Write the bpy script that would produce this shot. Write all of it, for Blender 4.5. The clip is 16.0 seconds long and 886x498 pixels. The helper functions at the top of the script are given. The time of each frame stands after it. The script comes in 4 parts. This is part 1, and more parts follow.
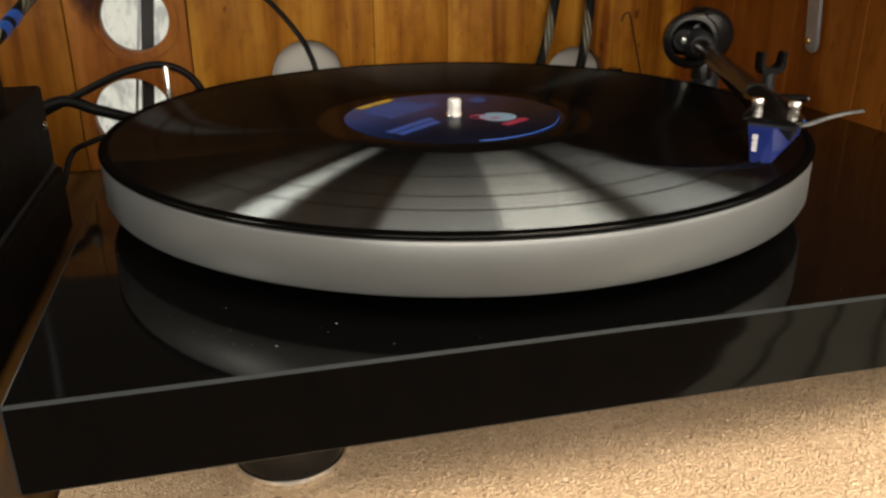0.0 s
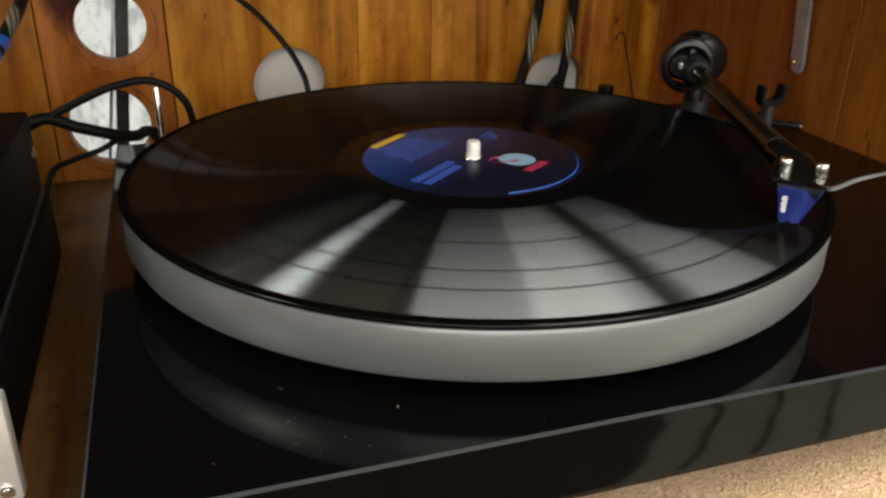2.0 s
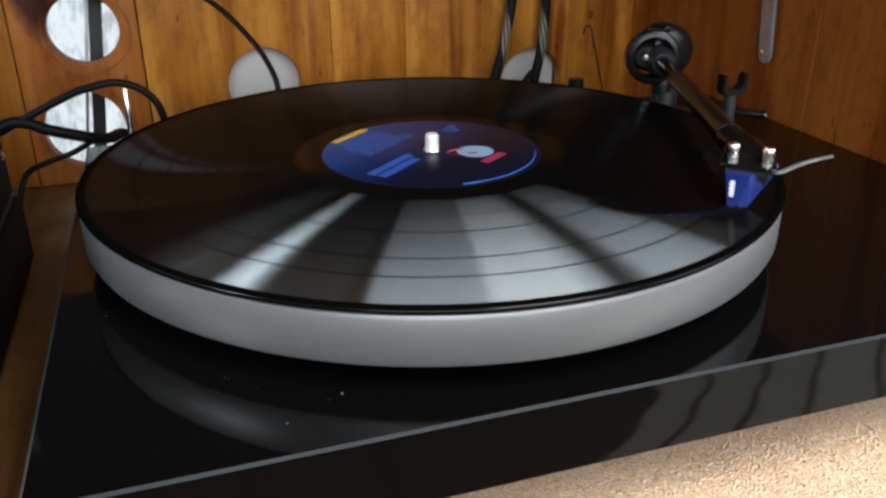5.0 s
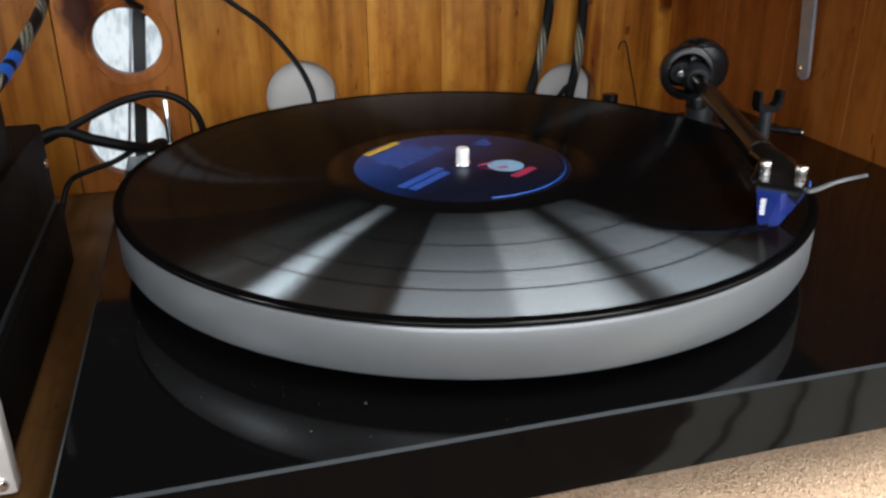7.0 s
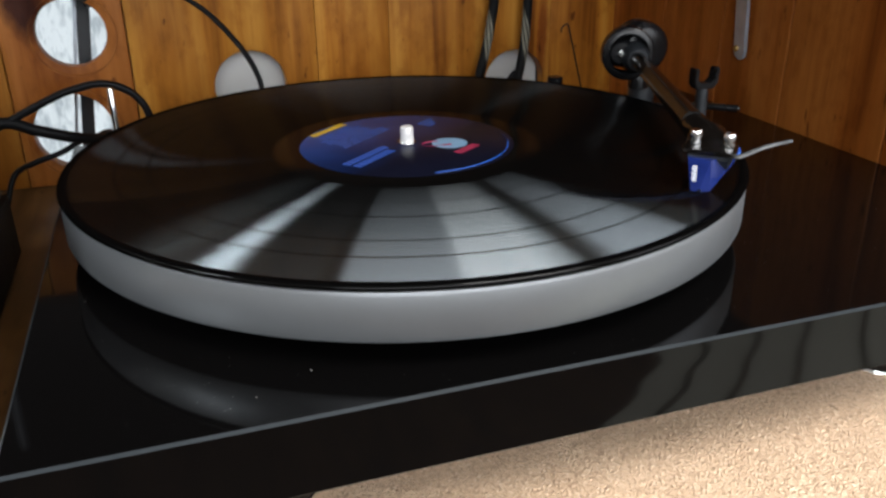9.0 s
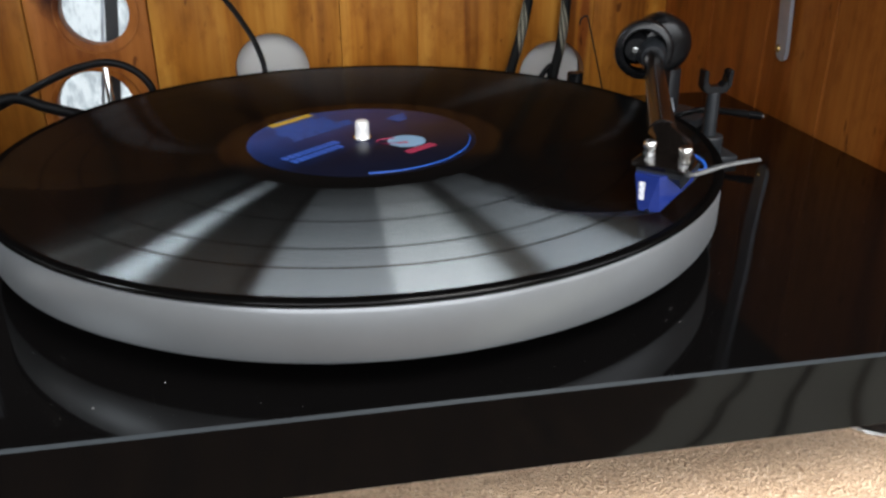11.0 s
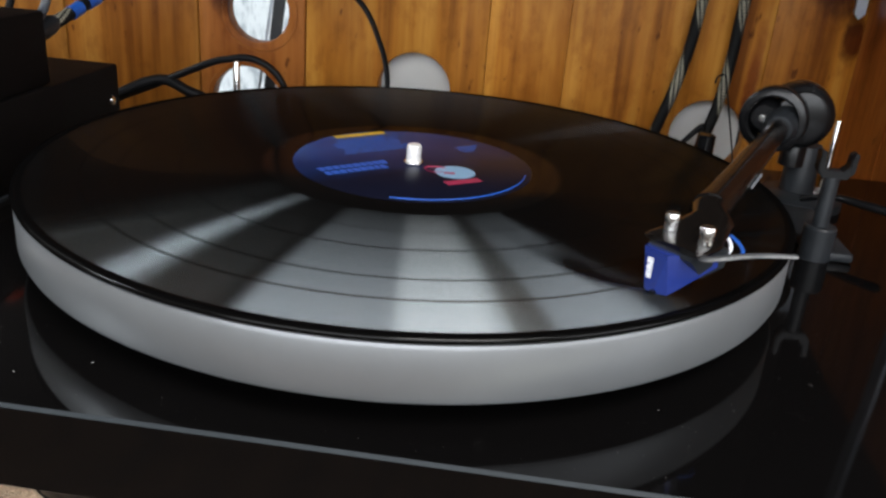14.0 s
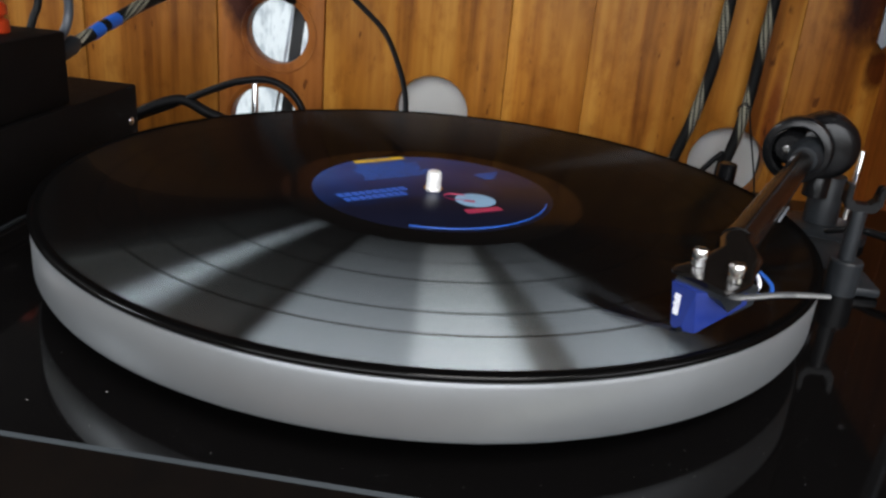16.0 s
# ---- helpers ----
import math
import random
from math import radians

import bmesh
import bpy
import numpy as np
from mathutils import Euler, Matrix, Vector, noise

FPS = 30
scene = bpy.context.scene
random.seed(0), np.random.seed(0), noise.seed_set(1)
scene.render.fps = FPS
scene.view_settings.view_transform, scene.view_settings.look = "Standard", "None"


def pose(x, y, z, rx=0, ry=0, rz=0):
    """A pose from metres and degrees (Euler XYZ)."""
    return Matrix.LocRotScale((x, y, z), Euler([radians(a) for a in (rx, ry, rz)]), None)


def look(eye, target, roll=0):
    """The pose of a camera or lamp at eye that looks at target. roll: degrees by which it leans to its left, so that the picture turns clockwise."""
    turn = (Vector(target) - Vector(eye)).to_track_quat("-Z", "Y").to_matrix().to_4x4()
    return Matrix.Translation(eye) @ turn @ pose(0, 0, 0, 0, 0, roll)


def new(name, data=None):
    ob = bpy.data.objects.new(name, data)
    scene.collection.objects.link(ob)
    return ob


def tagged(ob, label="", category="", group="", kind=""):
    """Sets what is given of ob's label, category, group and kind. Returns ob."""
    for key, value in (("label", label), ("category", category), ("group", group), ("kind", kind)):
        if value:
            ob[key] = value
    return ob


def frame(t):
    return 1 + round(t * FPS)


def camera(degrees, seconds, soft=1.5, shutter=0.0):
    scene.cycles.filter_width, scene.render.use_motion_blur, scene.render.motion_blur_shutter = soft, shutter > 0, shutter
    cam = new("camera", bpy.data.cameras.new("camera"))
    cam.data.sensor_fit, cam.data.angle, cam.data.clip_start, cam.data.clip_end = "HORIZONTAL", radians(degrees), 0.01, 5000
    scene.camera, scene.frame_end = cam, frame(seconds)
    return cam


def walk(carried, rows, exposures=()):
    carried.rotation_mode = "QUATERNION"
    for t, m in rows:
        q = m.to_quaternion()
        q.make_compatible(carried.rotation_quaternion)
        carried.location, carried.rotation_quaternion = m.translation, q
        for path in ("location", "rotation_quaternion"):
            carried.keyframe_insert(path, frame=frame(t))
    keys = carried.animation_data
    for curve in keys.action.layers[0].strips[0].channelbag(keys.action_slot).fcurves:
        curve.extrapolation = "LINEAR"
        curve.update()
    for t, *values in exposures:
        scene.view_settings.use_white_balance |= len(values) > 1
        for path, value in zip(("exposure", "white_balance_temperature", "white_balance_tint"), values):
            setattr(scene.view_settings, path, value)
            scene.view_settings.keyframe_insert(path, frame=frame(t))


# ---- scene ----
cam = camera(56.36, 16.0, soft=2.6)
PATH = [
    (0, (-0.0926, -0.3571, 0.1719), (0.1267, 0.5446, -0.2007), -0.49),
    (0.5, (-0.0907, -0.3371, 0.1767), (0.1747, 0.5350, -0.2343), -0.28),
    (1, (-0.1022, -0.3316, 0.1905), (0.1781, 0.5320, -0.2287), -0.32),
    (1.5, (-0.1234, -0.3300, 0.2017), (0.1727, 0.5284, -0.2172), 1.01),
    (2, (-0.1249, -0.3332, 0.2058), (0.1634, 0.5292, -0.2101), 0.98),
    (2.5, (-0.1177, -0.3350, 0.2038), (0.1763, 0.5252, -0.2128), 0.60),
    (3, (-0.1196, -0.3406, 0.2078), (0.1721, 0.5256, -0.1980), 0.14),
    (3.5, (-0.1158, -0.3431, 0.2092), (0.1778, 0.5201, -0.2016), 0.22),
    (3.7, (-0.1167, -0.3441, 0.2054), (0.1815, 0.5167, -0.2071), 0.09),
    (5.8, (-0.1046, -0.3422, 0.2029), (0.1586, 0.5306, -0.2081), -0.36),
    (6, (-0.1057, -0.3416, 0.2048), (0.1496, 0.5354, -0.2023), -0.39),
    (6.5, (-0.1074, -0.3430, 0.2006), (0.1322, 0.5391, -0.2050), -0.29),
    (7, (-0.1058, -0.3464, 0.2042), (0.1398, 0.5367, -0.1954), -0.29),
    (7.5, (-0.1015, -0.3477, 0.2016), (0.1544, 0.5358, -0.1909), -0.71),
    (8, (-0.0844, -0.3600, 0.2014), (0.1641, 0.5200, -0.2034), -1.95),
    (8.5, (-0.0877, -0.3642, 0.2025), (0.1894, 0.5083, -0.1998), -1.89),
    (9, (-0.1019, -0.3580, 0.1977), (0.1866, 0.5110, -0.2043), -0.67),
    (11.3, (-0.0151, -0.3437, 0.1926), (0.1044, 0.5553, -0.2287), 0.93),
    (11.5, (-0.0090, -0.3400, 0.1882), (0.0807, 0.5580, -0.2426), 2.06),
    (12, (-0.0017, -0.3378, 0.1903), (0.0212, 0.5807, -0.2046), 3.71),
    (12.5, (0.0089, -0.3420, 0.1887), (-0.0191, 0.5796, -0.1983), 4.65),
    (13, (0.0297, -0.3424, 0.1869), (-0.0337, 0.5833, -0.1859), 5.02),
    (13.5, (0.0358, -0.3374, 0.1867), (-0.0396, 0.5869, -0.1875), 4.73),
    (14, (0.0466, -0.3288, 0.1884), (-0.0412, 0.5906, -0.1948), 4.54),
    (14.5, (0.0517, -0.3228, 0.1936), (-0.0291, 0.5984, -0.1871), 5.03),
    (15, (0.0472, -0.3223, 0.1934), (-0.0394, 0.6034, -0.1748), 5.37),
    (15.5, (0.0456, -0.3247, 0.1947), (-0.0534, 0.5994, -0.1745), 5.03),
    (16, (0.0424, -0.3235, 0.1900), (-0.0611, 0.6024, -0.1733), 5.09),
]
EXPOSURES = [(0.0, -0.08, 8600, 10), (1.5, -0.02, 8400, 10), (2.2, 0.12, 7500, 10), (2.8, 0.27, 6500, 10), (7.0, 0.32, 6500, 10), (8.5, 0.16, 6500, 10), (9.2, 0.16, 6500, 10), (11.5, 0.36, 6500, 10), (16.0, 0.33, 6500, 10)]
walk(cam, [(t, look(eye, target, roll)) for t, eye, target, roll in PATH], EXPOSURES)

# ---- daylight and room light ----
world = bpy.data.worlds.new("daylight")
scene.world = world
world.use_nodes = True
sky = world.node_tree.nodes.new("ShaderNodeTexSky")
sky.sky_type, sky.sun_disc, sky.sun_elevation, sky.sun_rotation = "NISHITA", False, radians(40), radians(20)
world.node_tree.links.new(sky.outputs[0], world.node_tree.nodes["Background"].inputs[0])
world.node_tree.nodes["Background"].inputs[1].default_value = 0.1


def room_light(name, eye, target, wide, deep, watts, colour):
    """Area light for an unseen room source, set in an assumed opening."""
    lamp = bpy.data.lights.new(name, "AREA")
    lamp.shape, lamp.size, lamp.size_y, lamp.energy, lamp.color = "RECTANGLE", wide, deep, watts, colour
    ob = new(name, lamp)
    ob.matrix_world = look(eye, target)
    return ob


# Sources are unseen; openings assumed from how the record and shelf catch light.
room_light("unseen_light_above", (0.80, -1.45, 2.19), (0.80, -1.45, 0), 1.3, 1.7, 104.0, (1.0, 0.98, 0.95))
room_light("unseen_light_left", (-2.19, -0.26, 1.60), (0, -0.26, 1.60), 0.42, 0.80, 31.0, (0.88, 0.95, 1.0))
room_light("unseen_light_right", (2.19, -1.15, 1.15), (0, -1.15, 1.15), 1.5, 1.5, 26.0, (0.97, 0.98, 1.0))
room_light("unseen_light_front", (0.0, -2.42, 1.20), (0.0, 0, 1.20), 3.7, 1.7, 84.0, (0.97, 0.98, 1.0))


# ---- materials ----
GROOVE_LEAN, GROOVE_SHINE = 1.80, (0.077, 0.086, 0.090)


def nodes_of(name):
    m = bpy.data.materials.new(name)
    m.use_nodes = True
    t = m.node_tree
    return m, t, t.nodes["Principled BSDF"]


def link(t, a, b):
    t.links.new(a, b)


def node(t, kind, **values):
    n = t.nodes.new(kind)
    for k, v in values.items():
        n.inputs[k.replace("_", " ")].default_value = v
    return n


def ramp(t, source, stops):
    r = t.nodes.new("ShaderNodeValToRGB")
    e = r.color_ramp.elements
    while len(e) < len(stops):
        e.new(0.5)
    for el, (p, c) in zip(e, stops):
        el.position, el.color = p, (*c, 1)
    link(t, source, r.inputs[0])
    return r.outputs[0]


def mix(t, fac, a, b, how="MIX"):
    n = t.nodes.new("ShaderNodeMix")
    n.data_type, n.blend_type = "RGBA", how
    for i, v in ((0, fac), (6, a), (7, b)):
        if isinstance(v, (int, float)):
            n.inputs[i].default_value = v
        elif isinstance(v, tuple):
            n.inputs[i].default_value = (*v, 1)
        else:
            link(t, v, n.inputs[i])
    return n.outputs[2]


def calc(t, how, a, b=None, clamp=False):
    n = t.nodes.new("ShaderNodeMath")
    n.operation, n.use_clamp = how, clamp
    for i, v in enumerate((a, b)):
        if v is None:
            continue
        if isinstance(v, (int, float)):
            n.inputs[i].default_value = v
        else:
            link(t, v, n.inputs[i])
    return n.outputs[0]


def noise_at(t, scale, stretch=(1, 1, 1), detail=4, rough=0.55, shift=False):
    c = t.nodes.new("ShaderNodeTexCoord")
    mp = t.nodes.new("ShaderNodeMapping")
    mp.inputs["Scale"].default_value = stretch
    link(t, c.outputs["Object"], mp.inputs["Vector"])
    if shift:
        o = t.nodes.new("ShaderNodeObjectInfo")
        k = calc(t, "MULTIPLY", o.outputs["Random"], 37.0)
        link(t, k, mp.inputs["Location"])
    n = node(t, "ShaderNodeTexNoise", Scale=scale, Detail=detail, Roughness=rough)
    link(t, mp.outputs[0], n.inputs["Vector"])
    return n.outputs["Fac"]


def bump(t, bsdf, height, strength, distance):
    b = node(t, "ShaderNodeBump", Strength=strength, Distance=distance)
    link(t, height, b.inputs["Height"])
    link(t, b.outputs[0], bsdf.inputs["Normal"])


def plain(name, colour, rough=0.5, metal=0.0, vary=0.12, scale=120, relief=0.15, coat=0.0, ior=1.5):
    """A painted, plastic or metal surface with faint grain and uneven gloss."""
    m, t, p = nodes_of(name)
    n = noise_at(t, scale)
    lo, hi = tuple(c * (1 - vary) for c in colour), tuple(min(1, c * (1 + vary)) for c in colour)
    link(t, ramp(t, n, [(0.3, lo), (0.7, hi)]), p.inputs["Base Color"])
    big = noise_at(t, scale * 0.12)
    r = calc(t, "ADD", calc(t, "MULTIPLY", big, 0.16), rough - 0.08, True)
    link(t, r, p.inputs["Roughness"])
    p.inputs["Metallic"].default_value, p.inputs["Coat Weight"].default_value, p.inputs["IOR"].default_value = metal, coat, ior
    if relief:
        bump(t, p, noise_at(t, scale * 6), relief, 0.0004)
    return m


def wood(name, dark, mid, light, along="z", rough=0.42, tone=0.35, spots=()):
    """Varnished board: broad soft streaks along the grain, mottling, small dark knots; spots: stains (x, z, half width, half height, colour)."""
    m, t, p = nodes_of(name)

    def run(k):
        return {"z": (1, 1, k), "y": (1, k, 1), "x": (k, 1, 1)}[along]
    broad = noise_at(t, 62, run(0.05), 3, 0.5, True)
    grain = noise_at(t, 240, run(0.06), 5, 0.6, True)
    mottle = noise_at(t, 75, run(0.55), 5, 0.65, True)
    wide = noise_at(t, 14, run(0.4), 4, 0.6, True)
    col = ramp(t, broad, [(0.30, dark), (0.46, mid), (0.66, light)])
    col = mix(t, 0.5, col, ramp(t, grain, [(0.30, (0.62, 0.52, 0.42)), (0.52, (1, 1, 1))]), "MULTIPLY")
    col = mix(t, 0.55, col, ramp(t, mottle, [(0.33, (0.58, 0.47, 0.36)), (0.50, (0.97, 0.96, 0.95)), (0.70, (1.0, 1.0, 1.0))]), "MULTIPLY")
    col = mix(t, 0.8, col, ramp(t, wide, [(0.32, (0.56, 0.44, 0.34)), (0.52, (1, 1, 1))]), "MULTIPLY")
    knots = noise_at(t, 170, run(0.35), 2, 0.5, True)
    col = mix(t, 0.75, col, ramp(t, knots, [(0.24, (0.22, 0.12, 0.07)), (0.32, (1, 1, 1))]), "MULTIPLY")
    o = t.nodes.new("ShaderNodeObjectInfo")
    shade = ramp(t, o.outputs["Random"], [(0.0, (1 - tone, 1 - tone * 1.15, 1 - tone * 1.3)), (1.0, (1.08, 1.08, 1.05))])
    col = mix(t, 1.0, col, shade, "MULTIPLY")
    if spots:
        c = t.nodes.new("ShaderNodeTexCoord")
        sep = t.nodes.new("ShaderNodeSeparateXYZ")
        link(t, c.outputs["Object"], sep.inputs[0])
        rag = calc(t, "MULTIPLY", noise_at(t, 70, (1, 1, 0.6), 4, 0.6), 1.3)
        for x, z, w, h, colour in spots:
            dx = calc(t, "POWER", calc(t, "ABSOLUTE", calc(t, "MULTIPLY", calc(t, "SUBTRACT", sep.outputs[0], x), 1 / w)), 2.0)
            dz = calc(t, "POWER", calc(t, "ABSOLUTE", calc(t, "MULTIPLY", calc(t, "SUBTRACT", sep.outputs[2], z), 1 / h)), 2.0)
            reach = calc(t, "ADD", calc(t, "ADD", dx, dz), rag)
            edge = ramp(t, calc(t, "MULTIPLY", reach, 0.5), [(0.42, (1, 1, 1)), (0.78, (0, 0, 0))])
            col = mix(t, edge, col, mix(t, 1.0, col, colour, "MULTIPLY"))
    link(t, col, p.inputs["Base Color"])
    link(t, calc(t, "ADD", calc(t, "MULTIPLY", wide, 0.25), rough - 0.1, True), p.inputs["Roughness"])
    p.inputs["Specular IOR Level"].default_value = 0.15
    bump(t, p, mix(t, 0.5, grain, mottle), 0.25, 0.0008)
    return m


def vinyl(name):
    """Black record: groove walls that lean in and out, duller bands between tracks, smooth rim and run-out."""
    m, t, p = nodes_of(name)
    c = t.nodes.new("ShaderNodeTexCoord")
    flat = node(t, "ShaderNodeVectorMath")
    flat.operation = "MULTIPLY"
    flat.inputs[1].default_value = (1, 1, 0)
    link(t, c.outputs["Object"], flat.inputs[0])
    ln = t.nodes.new("ShaderNodeVectorMath")
    ln.operation = "LENGTH"
    link(t, flat.outputs[0], ln.inputs[0])
    r = ln.outputs["Value"]
    k = calc(t, "MULTIPLY", r, 1 / 0.16)
    white, grey, black = (1, 1, 1), (0.32, 0.32, 0.32), (0, 0, 0)
    stops = [(0.0, black), (0.0605 / 0.16, black), (0.0615 / 0.16, white)]
    for gap in (0.0775, 0.0929, 0.1148, 0.1285):
        stops += [((gap - 0.0007) / 0.16, white), ((gap - 0.0004) / 0.16, grey), ((gap + 0.0004) / 0.16, grey), ((gap + 0.0007) / 0.16, white)]
    stops += [(0.1462 / 0.16, white), (0.1468 / 0.16, black)]
    mask = ramp(t, k, stops)
    p.inputs["Base Color"].default_value = (0.0016, 0.0015, 0.0015, 1)
    ring = node(t, "ShaderNodeTexNoise", Scale=1400, Detail=4)
    cx = t.nodes.new("ShaderNodeCombineXYZ")
    link(t, r, cx.inputs[0])
    link(t, cx.outputs[0], ring.inputs["Vector"])
    p.inputs["Roughness"].default_value = 0.9
    p.inputs["IOR"].default_value = 1.0
    out = t.nodes["Material Output"]
    tan = t.nodes.new("ShaderNodeTangent")
    tan.direction_type, tan.axis = "RADIAL", "Z"
    unit = t.nodes.new("ShaderNodeVectorMath")
    unit.operation = "NORMALIZE"
    link(t, flat.outputs[0], unit.inputs[0])
    # Groove highlight's fade towards the label, put into the reflection strength.
    highlight_fade = ramp(t, k, [(0.38, (0.05, 0.05, 0.05)), (0.62, (0.40, 0.40, 0.40)), (0.90, (1.0, 1.0, 1.0))])
    face = t.nodes.new("ShaderNodeBsdfGlossy")
    face.inputs["Roughness"].default_value = 0.13
    link(t, ramp(t, k, [(0.375, (0.070, 0.062, 0.056)), (0.390, (0.023, 0.0215, 0.020)), (0.914, (0.023, 0.0215, 0.020)), (0.920, (0.010, 0.010, 0.010))]), face.inputs["Color"])
    both = t.nodes.new("ShaderNodeAddShader")
    link(t, p.outputs[0], both.inputs[0])
    link(t, face.outputs[0], both.inputs[1])
    total = both.outputs[0]
    strength = calc(t, "MULTIPLY", calc(t, "MULTIPLY", mask, highlight_fade), calc(t, "ADD", calc(t, "MULTIPLY", ring.outputs["Fac"], 0.5), 0.75))
    for lean, share in ((GROOVE_LEAN, 1.0), (-GROOVE_LEAN, 0.003)):
        sc = t.nodes.new("ShaderNodeVectorMath")
        sc.operation = "SCALE"
        sc.inputs["Scale"].default_value = lean
        link(t, unit.outputs[0], sc.inputs[0])
        ad = t.nodes.new("ShaderNodeVectorMath")
        ad.operation = "ADD"
        ad.inputs[1].default_value = (0, 0, 1)
        link(t, sc.outputs[0], ad.inputs[0])
        no = t.nodes.new("ShaderNodeVectorMath")
        no.operation = "NORMALIZE"
        link(t, ad.outputs[0], no.inputs[0])
        g = t.nodes.new("ShaderNodeBsdfAnisotropic")
        g.inputs["Roughness"].default_value, g.inputs["Anisotropy"].default_value, g.inputs["Rotation"].default_value = 0.225, 0.76, 0.0
        link(t, mix(t, strength, (0, 0, 0), tuple(v * share for v in GROOVE_SHINE)), g.inputs["Color"])
        link(t, no.outputs[0], g.inputs["Normal"])
        link(t, tan.outputs[0], g.inputs["Tangent"])
        both = t.nodes.new("ShaderNodeAddShader")
        link(t, total, both.inputs[0])
        link(t, g.outputs[0], both.inputs[1])
        total = both.outputs[0]
    link(t, total, out.inputs["Surface"])
    return m


def piano(name):
    """Black gloss lacquer with faint waviness and dust-dulled patches."""
    m, t, p = nodes_of(name)
    p.inputs["Base Color"].default_value = (0.0021, 0.0019, 0.0019, 1)
    n = noise_at(t, 9, (0.25, 0.6, 2.4), 1)
    link(t, calc(t, "ADD", calc(t, "MULTIPLY", noise_at(t, 40), 0.05), 0.035), p.inputs["Roughness"])
    p.inputs["IOR"].default_value = 1.32
    p.inputs["Specular IOR Level"].default_value = 0.45
    bump(t, p, n, 0.20, 0.013)
    return m


def chipboard(name):
    m, t, p = nodes_of(name)
    c = t.nodes.new("ShaderNodeTexCoord")
    warp = node(t, "ShaderNodeTexNoise", Scale=300, Detail=2)
    link(t, c.outputs["Object"], warp.inputs["Vector"])
    vo = node(t, "ShaderNodeTexVoronoi", Scale=1050, Randomness=1.0)
    link(t, mix(t, 0.004, c.outputs["Object"], warp.outputs["Color"]), vo.inputs["Vector"])
    sep = t.nodes.new("ShaderNodeSeparateColor")
    link(t, vo.outputs["Color"], sep.inputs[0])
    col = ramp(t, sep.outputs[0], [(0.0, (0.50, 0.325, 0.205)), (0.25, (0.70, 0.485, 0.315)), (0.8, (0.78, 0.56, 0.375)), (1.0, (0.88, 0.68, 0.49))])
    col = mix(t, 0.6, col, ramp(t, noise_at(t, 35, (1, 1, 1), 5), [(0.3, (0.78, 0.74, 0.70)), (0.7, (1, 1, 1))]), "MULTIPLY")
    flecks = ramp(t, noise_at(t, 240, (1, 1, 1), 2), [(0.27, (0.35, 0.22, 0.13)), (0.33, (1, 1, 1))])
    col = mix(t, 0.8, col, flecks, "MULTIPLY")
    link(t, col, p.inputs["Base Color"])
    p.inputs["Roughness"].default_value = 0.62
    bump(t, p, mix(t, 0.5, vo.outputs["Distance"], noise_at(t, 260)), 1.0, 0.0020)
    return m


def braid_stuff(name, light, dark, turns):
    """Woven cable sleeve: light and dark threads that cross along the cable."""
    m, t, p = nodes_of(name)
    c = t.nodes.new("ShaderNodeTexCoord")
    ck = node(t, "ShaderNodeTexChecker", Scale=1.0)
    ck.inputs["Color1"].default_value, ck.inputs["Color2"].default_value = (*light, 1), (*dark, 1)
    mp = t.nodes.new("ShaderNodeMapping")
    mp.inputs["Scale"].default_value = (10, turns, 1)
    mp.inputs["Rotation"].default_value = (0, 0, 0.6)
    link(t, c.outputs["UV"], mp.inputs[0])
    link(t, mp.outputs[0], ck.inputs["Vector"])
    sep = t.nodes.new("ShaderNodeSeparateXYZ")
    link(t, c.outputs["UV"], sep.inputs[0])
    turn = calc(t, "FRACT", calc(t, "ADD", calc(t, "MULTIPLY", sep.outputs[1], 1 / 0.056), sep.outputs[0]))
    col = mix(t, ramp(t, turn, [(0.40, (1, 1, 1)), (0.44, (0, 0, 0)), (0.96, (0, 0, 0)), (1.0, (1, 1, 1))]), dark, ck.outputs["Color"])
    link(t, col, p.inputs["Base Color"])
    p.inputs["Roughness"].default_value = 0.55
    p.inputs["IOR"].default_value = 1.18
    bump(t, p, ck.outputs["Fac"], 0.5, 0.0006)
    return m


def frosted(name):
    """Obscured window glass with a rippled face, lit from the sky behind it."""
    m, t, p = nodes_of(name)
    n = noise_at(t, 190, (1, 0.3, 0.4), 4, 0.6)
    out = t.nodes["Material Output"]
    tr = t.nodes.new("ShaderNodeBsdfTranslucent")
    link(t, ramp(t, n, [(0.36, (0.64, 0.67, 0.69)), (0.54, (0.92, 0.94, 0.95))]), tr.inputs["Color"])
    b = node(t, "ShaderNodeBump", Strength=0.9, Distance=0.004)
    link(t, n, b.inputs["Height"])
    link(t, b.outputs[0], tr.inputs["Normal"])
    link(t, tr.outputs[0], out.inputs["Surface"])
    return m


def glow(name, colour, strength):
    m, t, p = nodes_of(name)
    p.inputs["Base Color"].default_value = (*colour, 1)
    p.inputs["Emission Color"].default_value = (*colour, 1)
    p.inputs["Emission Strength"].default_value = strength
    return m


